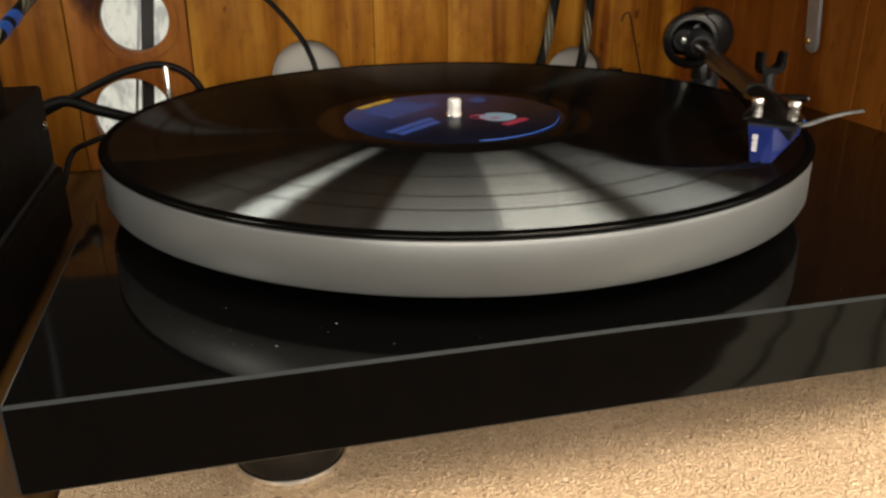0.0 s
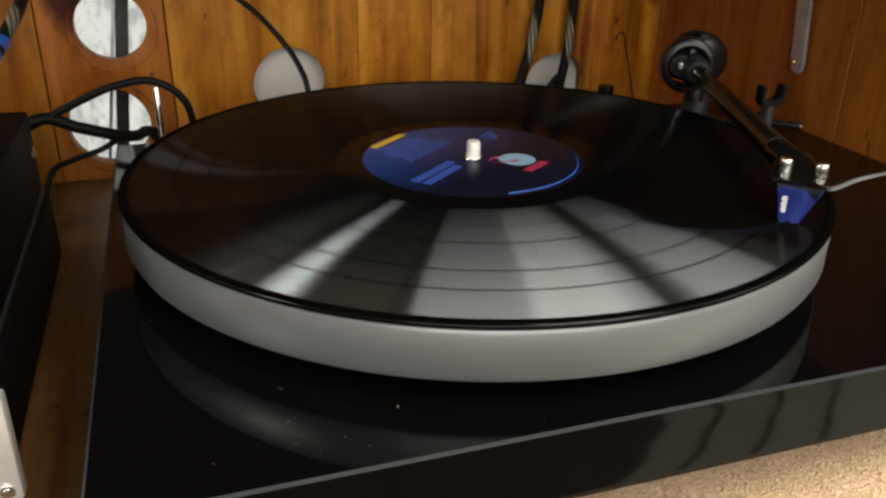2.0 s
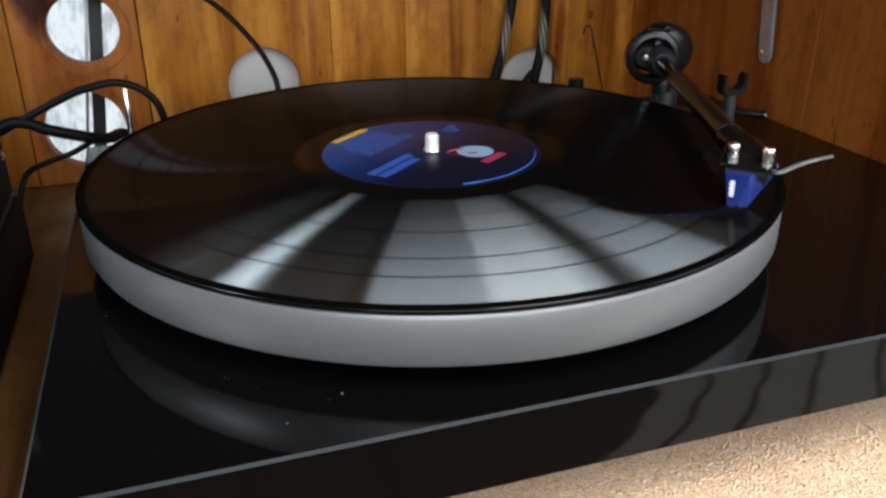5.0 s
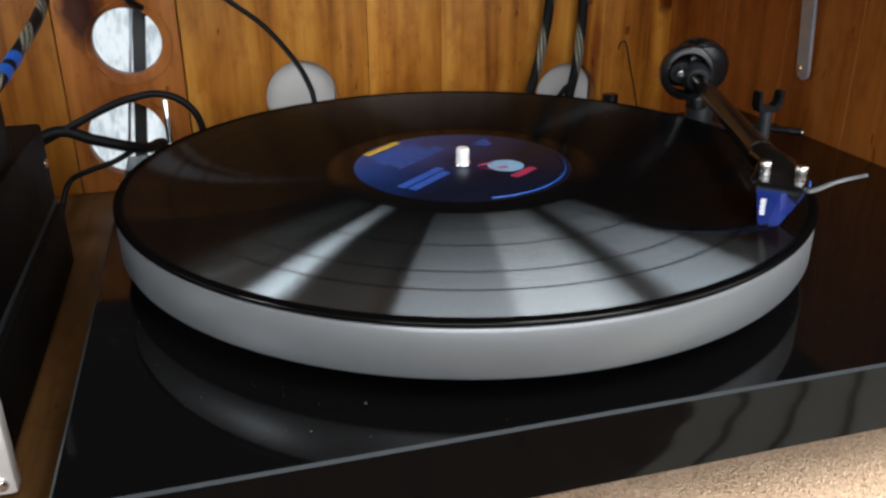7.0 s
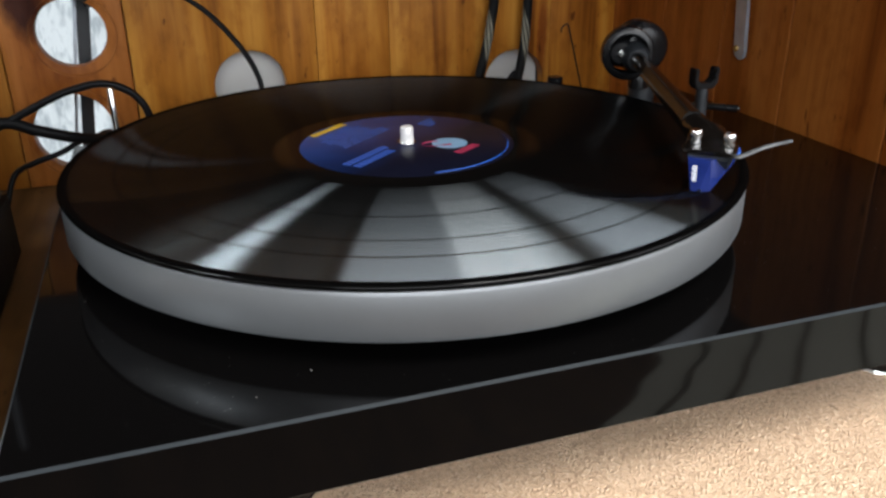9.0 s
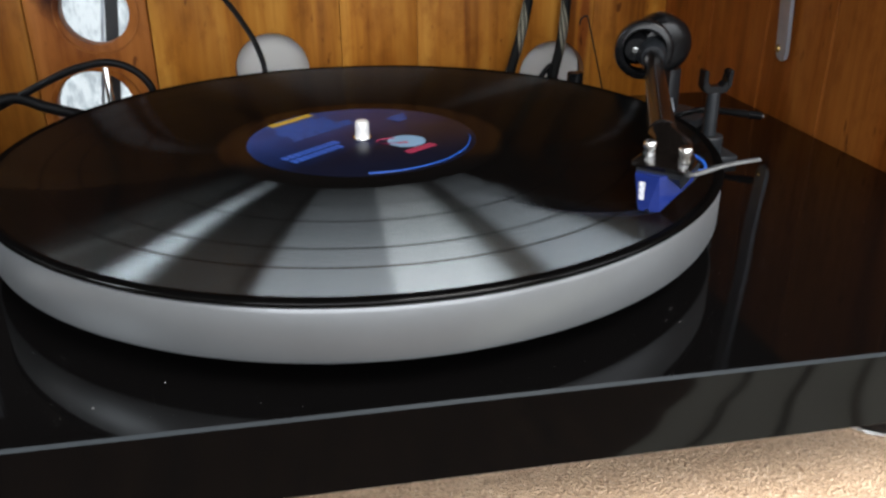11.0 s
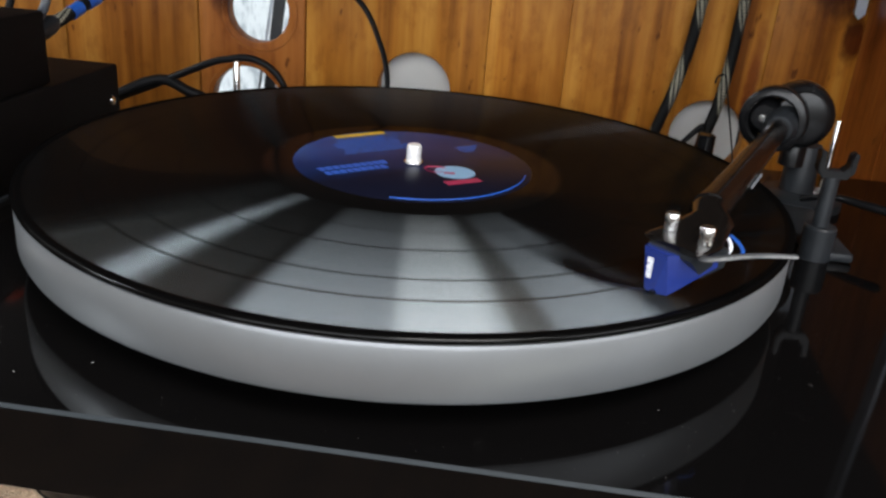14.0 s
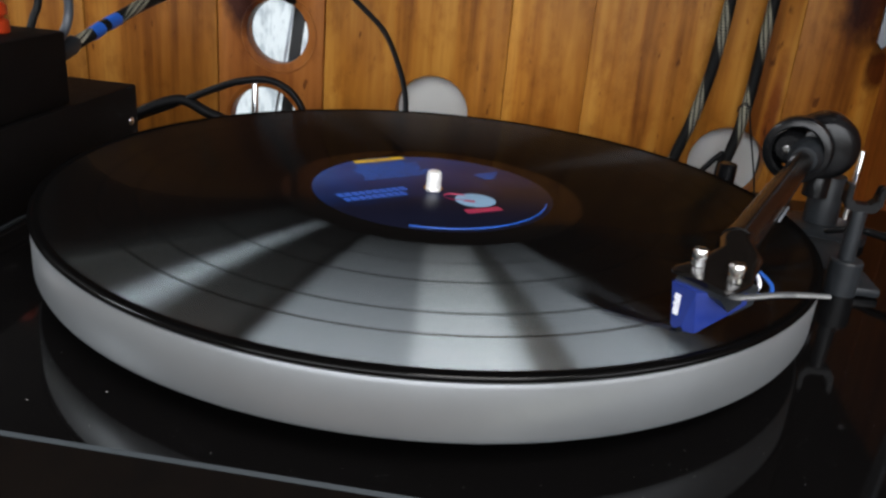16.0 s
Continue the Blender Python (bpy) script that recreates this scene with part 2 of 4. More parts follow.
def label_paper(name):
    m, t, p = nodes_of(name)
    c = t.nodes.new("ShaderNodeTexCoord")
    sep = t.nodes.new("ShaderNodeSeparateXYZ")
    link(t, c.outputs["Object"], sep.inputs[0])
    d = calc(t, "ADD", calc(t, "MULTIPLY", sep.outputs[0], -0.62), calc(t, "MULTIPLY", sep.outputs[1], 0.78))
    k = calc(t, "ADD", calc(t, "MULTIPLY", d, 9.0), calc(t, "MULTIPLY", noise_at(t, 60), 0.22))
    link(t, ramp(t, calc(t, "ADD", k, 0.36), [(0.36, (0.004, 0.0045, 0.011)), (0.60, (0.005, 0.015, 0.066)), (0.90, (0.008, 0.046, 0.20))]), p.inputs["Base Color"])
    p.inputs["Roughness"].default_value = 0.34
    p.inputs["IOR"].default_value = 1.18
    bump(t, p, noise_at(t, 2500), 0.05, 0.0001)
    return m


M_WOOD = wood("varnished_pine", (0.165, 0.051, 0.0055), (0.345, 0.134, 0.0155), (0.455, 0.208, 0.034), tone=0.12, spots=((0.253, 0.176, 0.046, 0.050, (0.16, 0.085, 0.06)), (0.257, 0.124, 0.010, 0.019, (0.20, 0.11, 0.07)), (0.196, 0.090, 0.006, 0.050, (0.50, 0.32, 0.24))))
# Same pine in a darker tone, for the boards left of x = -0.2.
M_WOOD_DARKER = wood("darker_varnished_pine", (0.115, 0.035, 0.0045), (0.24, 0.088, 0.0115), (0.31, 0.134, 0.023), tone=0.1)
M_WOOD_RED = wood("reddish_varnished_board", (0.135, 0.039, 0.007), (0.235, 0.076, 0.0135), (0.295, 0.110, 0.024), tone=0.1, spots=((-0.187, 0.130, 0.017, 0.030, (0.16, 0.09, 0.09)),))
M_WOOD_SIDE = wood("varnished_side_board", (0.17, 0.043, 0.006), (0.28, 0.082, 0.013), (0.34, 0.115, 0.022), tone=0.10)
M_WOOD_FLOOR = wood("brown_varnished_shelf", (0.032, 0.015, 0.0045), (0.065, 0.031, 0.010), (0.095, 0.047, 0.016), along="y", tone=0.1)
# Near-black for unseen panels, so reflections in lacquer and vinyl stay dark.
M_UNSEEN_DARK = wood("unseen_dark_panel", (0.005, 0.003, 0.002), (0.010, 0.006, 0.004), (0.016, 0.010, 0.007), along="x", tone=0.1)
M_ROOM_WOOD = wood("room_floor_boards", (0.02, 0.011, 0.006), (0.05, 0.028, 0.014), (0.08, 0.045, 0.024), along="y")
M_SHELF = chipboard("cork_chipboard")
M_PLINTH = piano("black_piano_lacquer")
M_BEVEL = plain("dull_polished_edge", (0.024, 0.028, 0.031), 0.40, 0, 0.1, 60, 0.05, 0.0, 1.12)
M_VINYL = vinyl("record_vinyl")
M_LABEL = label_paper("navy_label_paper")
M_ALU = plain("satin_aluminium", (0.205, 0.215, 0.223), 0.36, 0.6, 0.03, 60, 0.05)
M_CHROME = plain("polished_steel", (0.82, 0.81, 0.79), 0.16, 1.0, 0.03, 200, 0.0)
M_SPINDLE = plain("turned_steel", (0.88, 0.87, 0.85), 0.34, 0.45, 0.03, 200, 0.0)
M_BLACK = plain("black_plastic", (0.0055, 0.0055, 0.006), 0.26, 0, 0.2, 150, 0.1, 0.0, 1.38)
M_SATIN = plain("satin_grey_black_plastic", (0.015, 0.017, 0.0195), 0.40, 0, 0.2, 150, 0.15, 0.0, 1.36)
M_CARBON = plain("glossy_carbon_arm", (0.0045, 0.0035, 0.003), 0.15, 0, 0.4, 900, 0.05, 0.0, 1.42)
M_CASE = plain("black_powder_coated_steel", (0.0032, 0.0028, 0.0028), 0.6, 0, 0.3, 500, 0.35, 0.0, 1.15)
M_SILVER = plain("brushed_silver_panel", (0.74, 0.73, 0.72), 0.36, 0.6, 0.05, 300, 0.1)
M_STAY = plain("dull_zinc_stay", (0.42, 0.46, 0.51), 0.42, 0.75, 0.12, 90, 0.15)
M_SATINMETAL = plain("dark_satin_metal", (0.075, 0.077, 0.08), 0.45, 0.7, 0.1, 200, 0.1)
M_BRASS = plain("aged_brass", (0.42, 0.28, 0.11), 0.4, 0.9, 0.15, 200, 0.1)
M_BLUE = plain("translucent_blue_plastic", (0.010, 0.023, 0.15), 0.22, 0, 0.1, 200, 0.0, 0.4)
M_CABLE = plain("black_rubber_cable", (0.005, 0.005, 0.0055), 0.45, 0, 0.2, 200, 0.15, 0.0, 1.2)
M_GREYCABLE = plain("grey_rubber_cable", (0.04, 0.046, 0.056), 0.4, 0, 0.15, 200, 0.15)
M_BRAID = braid_stuff("woven_cable_sleeve", (0.24, 0.225, 0.17), (0.007, 0.007, 0.007), 700)
M_TAPE = plain("blue_heat_shrink", (0.012, 0.075, 0.34), 0.4)
M_WHITEWALL = plain("white_painted_boards", (0.42, 0.42, 0.40), 0.6, 0, 0.05, 20, 0.2)
M_ROOMWALL = plain("dim_room_wall", (0.20, 0.19, 0.18), 0.7, 0, 0.1, 6, 0.2)
M_CEILING = plain("dull_ceiling", (0.32, 0.31, 0.29), 0.7, 0, 0.06, 6, 0.2)
M_DOOR = plain("pale_painted_boards", (0.31, 0.305, 0.25), 0.55, 0, 0.06, 15, 0.2)
M_DARK = plain("dark_strip", (0.018, 0.02, 0.022), 0.5)
M_GLASS = frosted("rippled_obscure_glass")
M_SKY = glow("bright_overcast_sky", (0.93, 0.97, 1.0), 0.72)
M_YELLOW = plain("yellow_print", (0.50, 0.31, 0.02), 0.4, 0, 0.1, 400, 0)
M_PRINT = plain("bright_blue_print", (0.012, 0.070, 0.34), 0.4, 0, 0.15, 700, 0)
M_FAINT = plain("faint_blue_print", (0.020, 0.070, 0.28), 0.4, 0, 0.3, 900, 0)
M_PALE = plain("pale_blue_print", (0.17, 0.30, 0.43), 0.4, 0, 0.05, 300, 0)
M_PINK = plain("pink_red_print", (0.26, 0.018, 0.055), 0.4, 0, 0.15, 300, 0)
M_WHITE = plain("white_print", (0.80, 0.82, 0.86), 0.4, 0, 0.03, 300, 0)
M_ORANGE = plain("orange_red_plastic", (0.34, 0.030, 0.006), 0.35)
M_DUST = plain("pale_dust", (0.24, 0.235, 0.225), 0.9, 0, 0.2, 900, 0)


# ---- shape helpers ----
def mesh_of(name, bm, material, smooth=None):
    me = bpy.data.meshes.new(name)
    bmesh.ops.recalc_face_normals(bm, faces=bm.faces)
    bm.to_mesh(me)
    bm.free()
    me.materials.append(material)
    if smooth is not None:
        me.shade_smooth()
        me.set_sharp_from_angle(angle=radians(smooth))
    return me


def part(name, bm, material, parent=None, label="", smooth=35):
    ob = new(name, mesh_of(name, bm, material, smooth))
    if parent:
        ob.parent = parent
    return tagged(ob, label)


def thing(name, label, category, at=(0, 0, 0), group="", kind=""):
    ob = new(name)
    ob.empty_display_size = 0.01
    ob.location = at
    return tagged(ob, label, category, group, kind)


def box(x0, x1, y0, y1, z0, z1, bevel=0.0, segments=2, bm=None):
    bm = bm or bmesh.new()
    r = bmesh.ops.create_cube(bm, size=1.0)
    bmesh.ops.scale(bm, vec=(x1 - x0, y1 - y0, z1 - z0), verts=r["verts"])
    bmesh.ops.translate(bm, vec=((x0 + x1) / 2, (y0 + y1) / 2, (z0 + z1) / 2), verts=r["verts"])
    if bevel:
        edges = list({e for v in r["verts"] for e in v.link_edges})
        bmesh.ops.bevel(bm, geom=edges, offset=bevel, segments=segments, affect="EDGES", profile=0.5)
    return bm


def lathe(profile, n=64, at=(0, 0, 0), bm=None, closed=False):
    """Turns (radius, height) pairs round z."""
    bm = bm or bmesh.new()
    rings = []
    for r, z in profile:
        if r < 1e-6:
            rings.append([bm.verts.new((at[0], at[1], at[2] + z))])
        else:
            rings.append([bm.verts.new((at[0] + r * math.cos(2 * math.pi * i / n), at[1] + r * math.sin(2 * math.pi * i / n), at[2] + z)) for i in range(n)])
    pairs = list(zip(rings, rings[1:])) + ([(rings[-1], rings[0])] if closed else [])
    for a, b in pairs:
        for i in range(n):
            j = (i + 1) % n
            if len(a) == 1 and len(b) == 1:
                continue
            if len(a) == 1:
                bm.faces.new((a[0], b[i], b[j]))
            elif len(b) == 1:
                bm.faces.new((a[i], a[j], b[0]))
            else:
                bm.faces.new((a[i], a[j], b[j], b[i]))
    return bm


def smooth_path(points, steps=10):
    """A Catmull-Rom line through the points."""
    p = [Vector(q) for q in points]
    p = [p[0] * 2 - p[1]] + p + [p[-1] * 2 - p[-2]]
    out = []
    for i in range(1, len(p) - 2):
        for s in range(steps):
            u = s / steps
            a, b, c, d = p[i - 1:i + 3]
            out.append(0.5 * (2 * b + (c - a) * u + (2 * a - 5 * b + 4 * c - d) * u * u + (3 * b - 3 * c + d - a) * u ** 3))
    return out + [p[-2]]


def tube(points, radius, n=10, steps=10, bm=None, flat=1.0):
    """A round cord along a smooth line; radius: one number or one for each end. The UV runs round and along it."""
    bm = bm or bmesh.new()
    uv = bm.loops.layers.uv.verify()
    line = smooth_path(points, steps)
    r0, r1 = radius if isinstance(radius, tuple) else (radius, radius)
    rings, side = [], None
    run, length = 0.0, []
    for i, q in enumerate(line):
        d = (line[min(i + 1, len(line) - 1)] - line[max(i - 1, 0)]).normalized()
        if side is None:
            side = d.orthogonal().normalized()
        side = (side - d * side.dot(d)).normalized()
        up = d.cross(side)
        r = r0 + (r1 - r0) * i / (len(line) - 1)
        rings.append([bm.verts.new(q + side * (r * math.cos(2 * math.pi * k / n)) + up * (r * flat * math.sin(2 * math.pi * k / n))) for k in range(n)])
        run += (q - line[i - 1]).length if i else 0
        length.append(run)
    for i in range(len(rings) - 1):
        for k in range(n):
            j = (k + 1) % n
            f = bm.faces.new((rings[i][k], rings[i][j], rings[i + 1][j], rings[i + 1][k]))
            for lp, (a, b) in zip(f.loops, ((k, i), (k + 1, i), (k + 1, i + 1), (k, i + 1))):
                lp[uv].uv = (a / n, length[b])
    bm.faces.new(rings[0][::-1])
    bm.faces.new(rings[-1])
    return bm


def outline_plate(outer, holes, thick, frame_of, bevel=0.0):
    """A flat plate with openings: outlines in the plate's own (u, v), turned into places by frame_of(u, v, depth)."""
    bm = bmesh.new()
    edges = []
    for loop in [outer, *holes]:
        vs = [bm.verts.new(frame_of(u, v, 0.0)) for u, v in loop]
        edges += [bm.edges.new((a, b)) for a, b in zip(vs, vs[1:] + vs[:1])]
    bmesh.ops.triangle_fill(bm, use_beauty=True, use_dissolve=False, edges=edges)
    faces = list(bm.faces)
    r = bmesh.ops.extrude_face_region(bm, geom=faces, use_keep_orig=True)
    shift = Vector(frame_of(0, 0, thick)) - Vector(frame_of(0, 0, 0))
    bmesh.ops.translate(bm, vec=shift, verts=[v for v in r["geom"] if isinstance(v, bmesh.types.BMVert)])
    return bm


def rect(u0, u1, v0, v1):
    return [(u0, v0), (u1, v0), (u1, v1), (u0, v1)]


def disc_line(u, v, r, n=56):
    return [(u + r * math.cos(2 * math.pi * i / n), v + r * math.sin(2 * math.pi * i / n)) for i in range(n)]


# ---- the place: shelf, back panel, side panel ----
SHELF_FRONT, BACK, SIDE = -0.192, 0.274, 0.262
TOP_BACK, TOP_SIDE, TOP = 0.205, 0.205, 0.50

shelf = tagged(new("shelf_top", mesh_of("shelf_top", box(-0.1625, SIDE + 0.018, SHELF_FRONT, BACK + 0.020, -0.022, 0.0, 0.0015), M_SHELF)), "speckled tan cork chipboard shelf top under the record player", "shelf", kind="structure")

tagged(new("shelf_board", mesh_of("shelf_board", box(-0.72, -0.1632, SHELF_FRONT, BACK + 0.020, -0.022, 0.0, 0.0015), M_WOOD_FLOOR)), "brown varnished wooden board under the stacked audio units", "shelf", kind="structure")
wall_back = tagged(new("wall_back"), "varnished pine board back panel with round cable holes", "wall", kind="structure")
HOLES = [(-0.1600, 0.1075, 0.0230), (-0.1695, 0.0390, 0.0270), (-0.0420, 0.0612, 0.0266), (0.1722, 0.0480, 0.0262)]
JOINTS = [-0.72, -0.55, -0.42, -0.31, -0.2055, -0.1243, 0.0092, 0.0660, 0.2030, 0.262]
for x0, x1 in zip(JOINTS, JOINTS[1:]):
    here = [disc_line(u, v, r) for u, v, r in HOLES if x0 + 0.0006 < u - r and u + r < x1 - 0.0006]
    gap = 0.0001 if x0 > 0.0 else 0.0004
    bm = outline_plate(rect(x0 + gap, x1 - (0.0001 if x1 > 0.0 else 0.0004), 0.0005, TOP_BACK), here, 0.012, lambda u, v, d: (u, BACK + d, v))
    rim = [e for e in bm.edges if len(e.link_faces) == 2 and e.calc_face_angle(0) > 1.0 and all(abs(w.co.y - BACK) < 1e-5 for w in e.verts)]
    ring = [e for e in rim if all(x0 + 0.003 < w.co.x < x1 - 0.003 and 0.003 < w.co.z < TOP_BACK - 0.003 for w in e.verts)]
    bmesh.ops.bevel(bm, geom=ring, offset=0.0011, segments=3, affect="EDGES", profile=0.5)
    rim = [e for e in rim if e.is_valid and e not in ring]
    bmesh.ops.bevel(bm, geom=rim, offset=0.0003 if x1 > 0.02 else 0.0007, segments=2, affect="EDGES", profile=0.5)
    part("board", bm, M_WOOD_RED if abs(x0 + 0.2055) < 0.001 else M_WOOD_DARKER if x1 < -0.2 else M_WOOD, wall_back)
for u, v, r in HOLES[:2]:
    bm = lathe([(r + 0.0042, -0.0003), (r + 0.0046, 0.0004), (r + 0.0054, 0.0004), (r + 0.0058, -0.0003)], 72, closed=True)
    bmesh.ops.transform(bm, matrix=Matrix.Translation((u + 0.0014, BACK, v - 0.0012)) @ Matrix.Rotation(radians(90), 4, "X"), verts=bm.verts)
    part("worn_ring", bm, M_WOOD_RED, wall_back, "scribed ring worn into the varnish")
# Unseen strips added behind the joints to block light leaking through.
for x in JOINTS[1:]:
    part("leak_stop", box(x - 0.006, x + 0.006, BACK + 0.0121, BACK + 0.0128, -0.02, TOP_BACK), M_DARK, wall_back)
# Unseen top and upper panels added to block light and keep reflections dark.
tagged(new("cabinet_top", mesh_of("cabinet_top", box(-0.55, 0.28, -0.275, BACK + 0.018, TOP + 0.0005, TOP + 0.020, 0.0015), M_UNSEEN_DARK)), "unseen dark top added to shade the record player", "shelf", kind="structure")
tagged(new("wall_back_upper", mesh_of("wall_back_upper", box(-0.72, 0.262, BACK + 0.002, BACK + 0.018, TOP_BACK + 0.001, TOP, 0.001), M_UNSEEN_DARK)), "unseen dark panel added to darken reflections from the back", "wall", kind="structure")
tagged(new("wall_right_upper", mesh_of("wall_right_upper", box(SIDE + 0.002, SIDE + 0.018, -0.09, BACK + 0.018, TOP_SIDE + 0.001, TOP, 0.001), M_UNSEEN_DARK)), "unseen dark panel added to darken reflections from the right", "wall", kind="structure")

wall_right = tagged(new("wall_right"), "reddish varnished board side panel of the cabinet", "wall", kind="structure")
edges_y = [-0.100, -0.022, 0.062, 0.128, 0.199, BACK + 0.018]
for y0, y1 in zip(edges_y, edges_y[1:]):
    part("board", box(SIDE, SIDE + 0.018, y0 + 0.0004, y1 - 0.0004, -0.022, TOP_SIDE, 0.0006, 1), M_WOOD_SIDE, wall_right)
# Unseen, added dark so the record picks up less brown from the left.
wall_left = tagged(new("wall_left", mesh_of("wall_left", box(-0.738, -0.7205, SHELF_FRONT, BACK, -0.022, 0.12, 0.001), M_UNSEEN_DARK)), "unseen low dark panel added to darken reflections from the left", "wall", kind="structure")
carcass = tagged(new("cabinet_front", mesh_of("cabinet_front", box(-0.738, 0.28, SHELF_FRONT + 0.01, BACK + 0.018, -0.75, -0.0225, 0.002), M_WOOD_SIDE)), "varnished wooden cabinet body below the shelf top", "cabinet", kind="structure")

# ---- the window behind the back panel, and the unseen room ----
wall_window = tagged(new("wall_window", mesh_of("wall_window", outline_plate(
    rect(-2.2, 2.2, -0.75, 2.2),
    [rect(-0.34, -0.108, -0.04, 0.24)], 0.05, lambda u, v, d: (u, 0.287 + d, v)), M_WHITEWALL)),
    "white painted window wall behind the wooden back panel", "wall", kind="structure")
window_1 = tagged(new("window_1"), "window with rippled obscure glass and bright daylight", "window", kind="structure")
for x0, x1, z0, z1 in ((-0.34, -0.108, -0.04, 0.24),):
    pane = part("pane", box(x0 + 0.001, x1 - 0.001, 0.340, 0.342, z0 + 0.001, z1 - 0.001), M_GLASS, window_1)
    pane.visible_shadow = False
tagged(new("backdrop", mesh_of("backdrop", box(-0.7, 1.1, 0.60, 0.61, -0.5, 1.5), M_SKY)), "plain bright overcast sky outside the window", "sky", kind="structure")

# Room out of view: dark surfaces and openings added to shape the light.
tagged(new("floor", mesh_of("floor", box(-2.2, 2.2, -2.5, 0.287, -0.78, -0.75), M_ROOM_WOOD)), "brown wooden board floor of the room", "floor", kind="structure")
tagged(new("ceiling", mesh_of("ceiling", outline_plate(rect(-2.2, 2.2, -2.5, 0.287), [rect(0.13, 1.47, -2.32, -0.58)], 0.03, lambda u, v, d: (u, v, 2.2 + d)), M_CEILING)), "plain unseen room ceiling with an added opening for light", "ceiling", kind="structure")
tagged(new("wall_room_west", mesh_of("wall_room_west", outline_plate(rect(-2.5, 0.287, -0.75, 2.2), [rect(-0.42, -0.10, 1.19, 2.01)], 0.03, lambda u, v, d: (-2.2 - d, u, v)), M_ROOMWALL)), "unseen dim room wall with an added opening for light", "wall", kind="structure")
tagged(new("wall_room_east", mesh_of("wall_room_east", outline_plate(rect(-2.5, 0.287, -0.75, 2.2), [rect(-1.92, -0.38, 0.38, 1.92)], 0.03, lambda u, v, d: (2.2 + d, u, v)), M_ROOMWALL)), "unseen dim room wall with an added square opening", "wall", kind="structure")
tagged(new("wall_room_south", mesh_of("wall_room_south", outline_plate(
    rect(-2.2, 2.2, -0.75, 2.2), [rect(-1.9, 1.9, 0.32, 2.08)], 0.06, lambda u, v, d: (u, -2.44 - d, v)), M_ROOMWALL)),
    "unseen dim room wall with an added wide opening", "wall", kind="structure")

bench = thing("slatted_bench", "low bench of pale painted boards beside the cabinet", "bench", (0.243, -0.500, -0.75))
bench.rotation_euler.z = radians(43)
x, widths = 0.0, (0.041, 0.052, 0.046, 0.060, 0.050, 0.057, 0.043, 0.050, 0.056, 0.049, 0.052)
for i, w in enumerate(widths):
    gap = 0.0042 if i % 2 else 0.0018
    part("board", box(x + gap, x + w - gap, -0.55, 0.15, 0.512, 0.530, 0.0015), M_DOOR, bench)
    x += w
for y in (-0.47, 0.07):
    part("rail", box(0.01, x - 0.01, y - 0.02, y + 0.02, 0.470, 0.5118, 0.002), M_DOOR, bench)
    for fx in (0.03, x - 0.03):
        part("leg", box(fx - 0.02, fx + 0.02, y - 0.02, y + 0.02, 0.0, 0.4698, 0.002), M_DOOR, bench)

# ---- record player ----
PX0, PX1, PY0, PY1, PZ0, PZ1 = -0.1595, 0.2555, -0.1580, 0.1620, 0.0309, 0.0585
player = thing("record_player", "black piano-lacquer record player with silver platter and straight tonearm", "turntable", (0.048, 0.0, 0.0))


def on_player(name, bm, material, parent=None, label="", smooth=35):
    """A part given in world places, hung under the player or one of its parts."""
    ob = part(name, bm, material, None, label, smooth)
    up = parent or player
    ob.parent = up
    ob.matrix_parent_inverse = Matrix.Translation(player.location).inverted()
    if parent:
        ob.matrix_parent_inverse = Matrix.Identity(4)
    return ob


plinth = on_player("plinth", box(PX0, PX1, PY0, PY1, PZ0, PZ1, 0.0009, 1), M_PLINTH, label="glossy black lacquered plinth with bright bevelled edge")
plinth.data.materials.append(M_BEVEL)
for f in plinth.data.polygons:
    f.material_index = 0 if max(abs(c) for c in f.normal) > 0.95 else 1
for fx, fy in ((-0.0875, -0.1120), (0.1860, -0.1120), (-0.0875, 0.1150), (0.1860, 0.1150)):
    foot = on_player("foot", lathe([(0, 0.0309), (0.013, 0.0309), (0.0150, 0.027), (0.0185, 0.012), (0.0190, 0.006), (0.0182, 0.0022), (0, 0.0022)], 40, (fx, fy, 0)), M_BLACK)
    on_player("foot_ring", lathe([(0.0165, 0.0), (0.0188, 0.0), (0.0192, 0.0012), (0.0188, 0.0024), (0.0165, 0.0024)], 40, (fx, fy, 0), closed=True), M_CHROME, foot, "bright metal foot ring")

ZT = 0.0863
platter = on_player("platter", lathe([(0, ZT), (0.1480, ZT), (0.1494, ZT - 0.0005), (0.1500, ZT - 0.0018), (0.1500, 0.0700), (0.1493, 0.0684), (0.1478, 0.0678), (0.06, 0.0678), (0, 0.0678)], 160), M_ALU, label="satin silver metal platter")
on_player("sub_platter", lathe([(0, 0.0677), (0.058, 0.0677), (0.060, 0.0667), (0.060, 0.0600), (0.058, 0.0587), (0, 0.0587)], 64), M_BLACK, label="black sub-platter and bearing")
on_player("spindle", lathe([(0, 0.0966), (0.0023, 0.0966), (0.0029, 0.0961), (0.0031, 0.0952), (0.0031, 0.0926), (0.0029, 0.0924), (0.0029, 0.0919), (0.0031, 0.0917), (0.0031, 0.0866), (0, 0.0866)], 28), M_SPINDLE, platter, "polished steel spindle")
on_player("spindle_collar", lathe([(0.0034, 0.0890), (0.0041, 0.0890), (0.0042, 0.0892), (0.0041, 0.0894), (0.0034, 0.0894)], 28, closed=True), M_CHROME, platter)

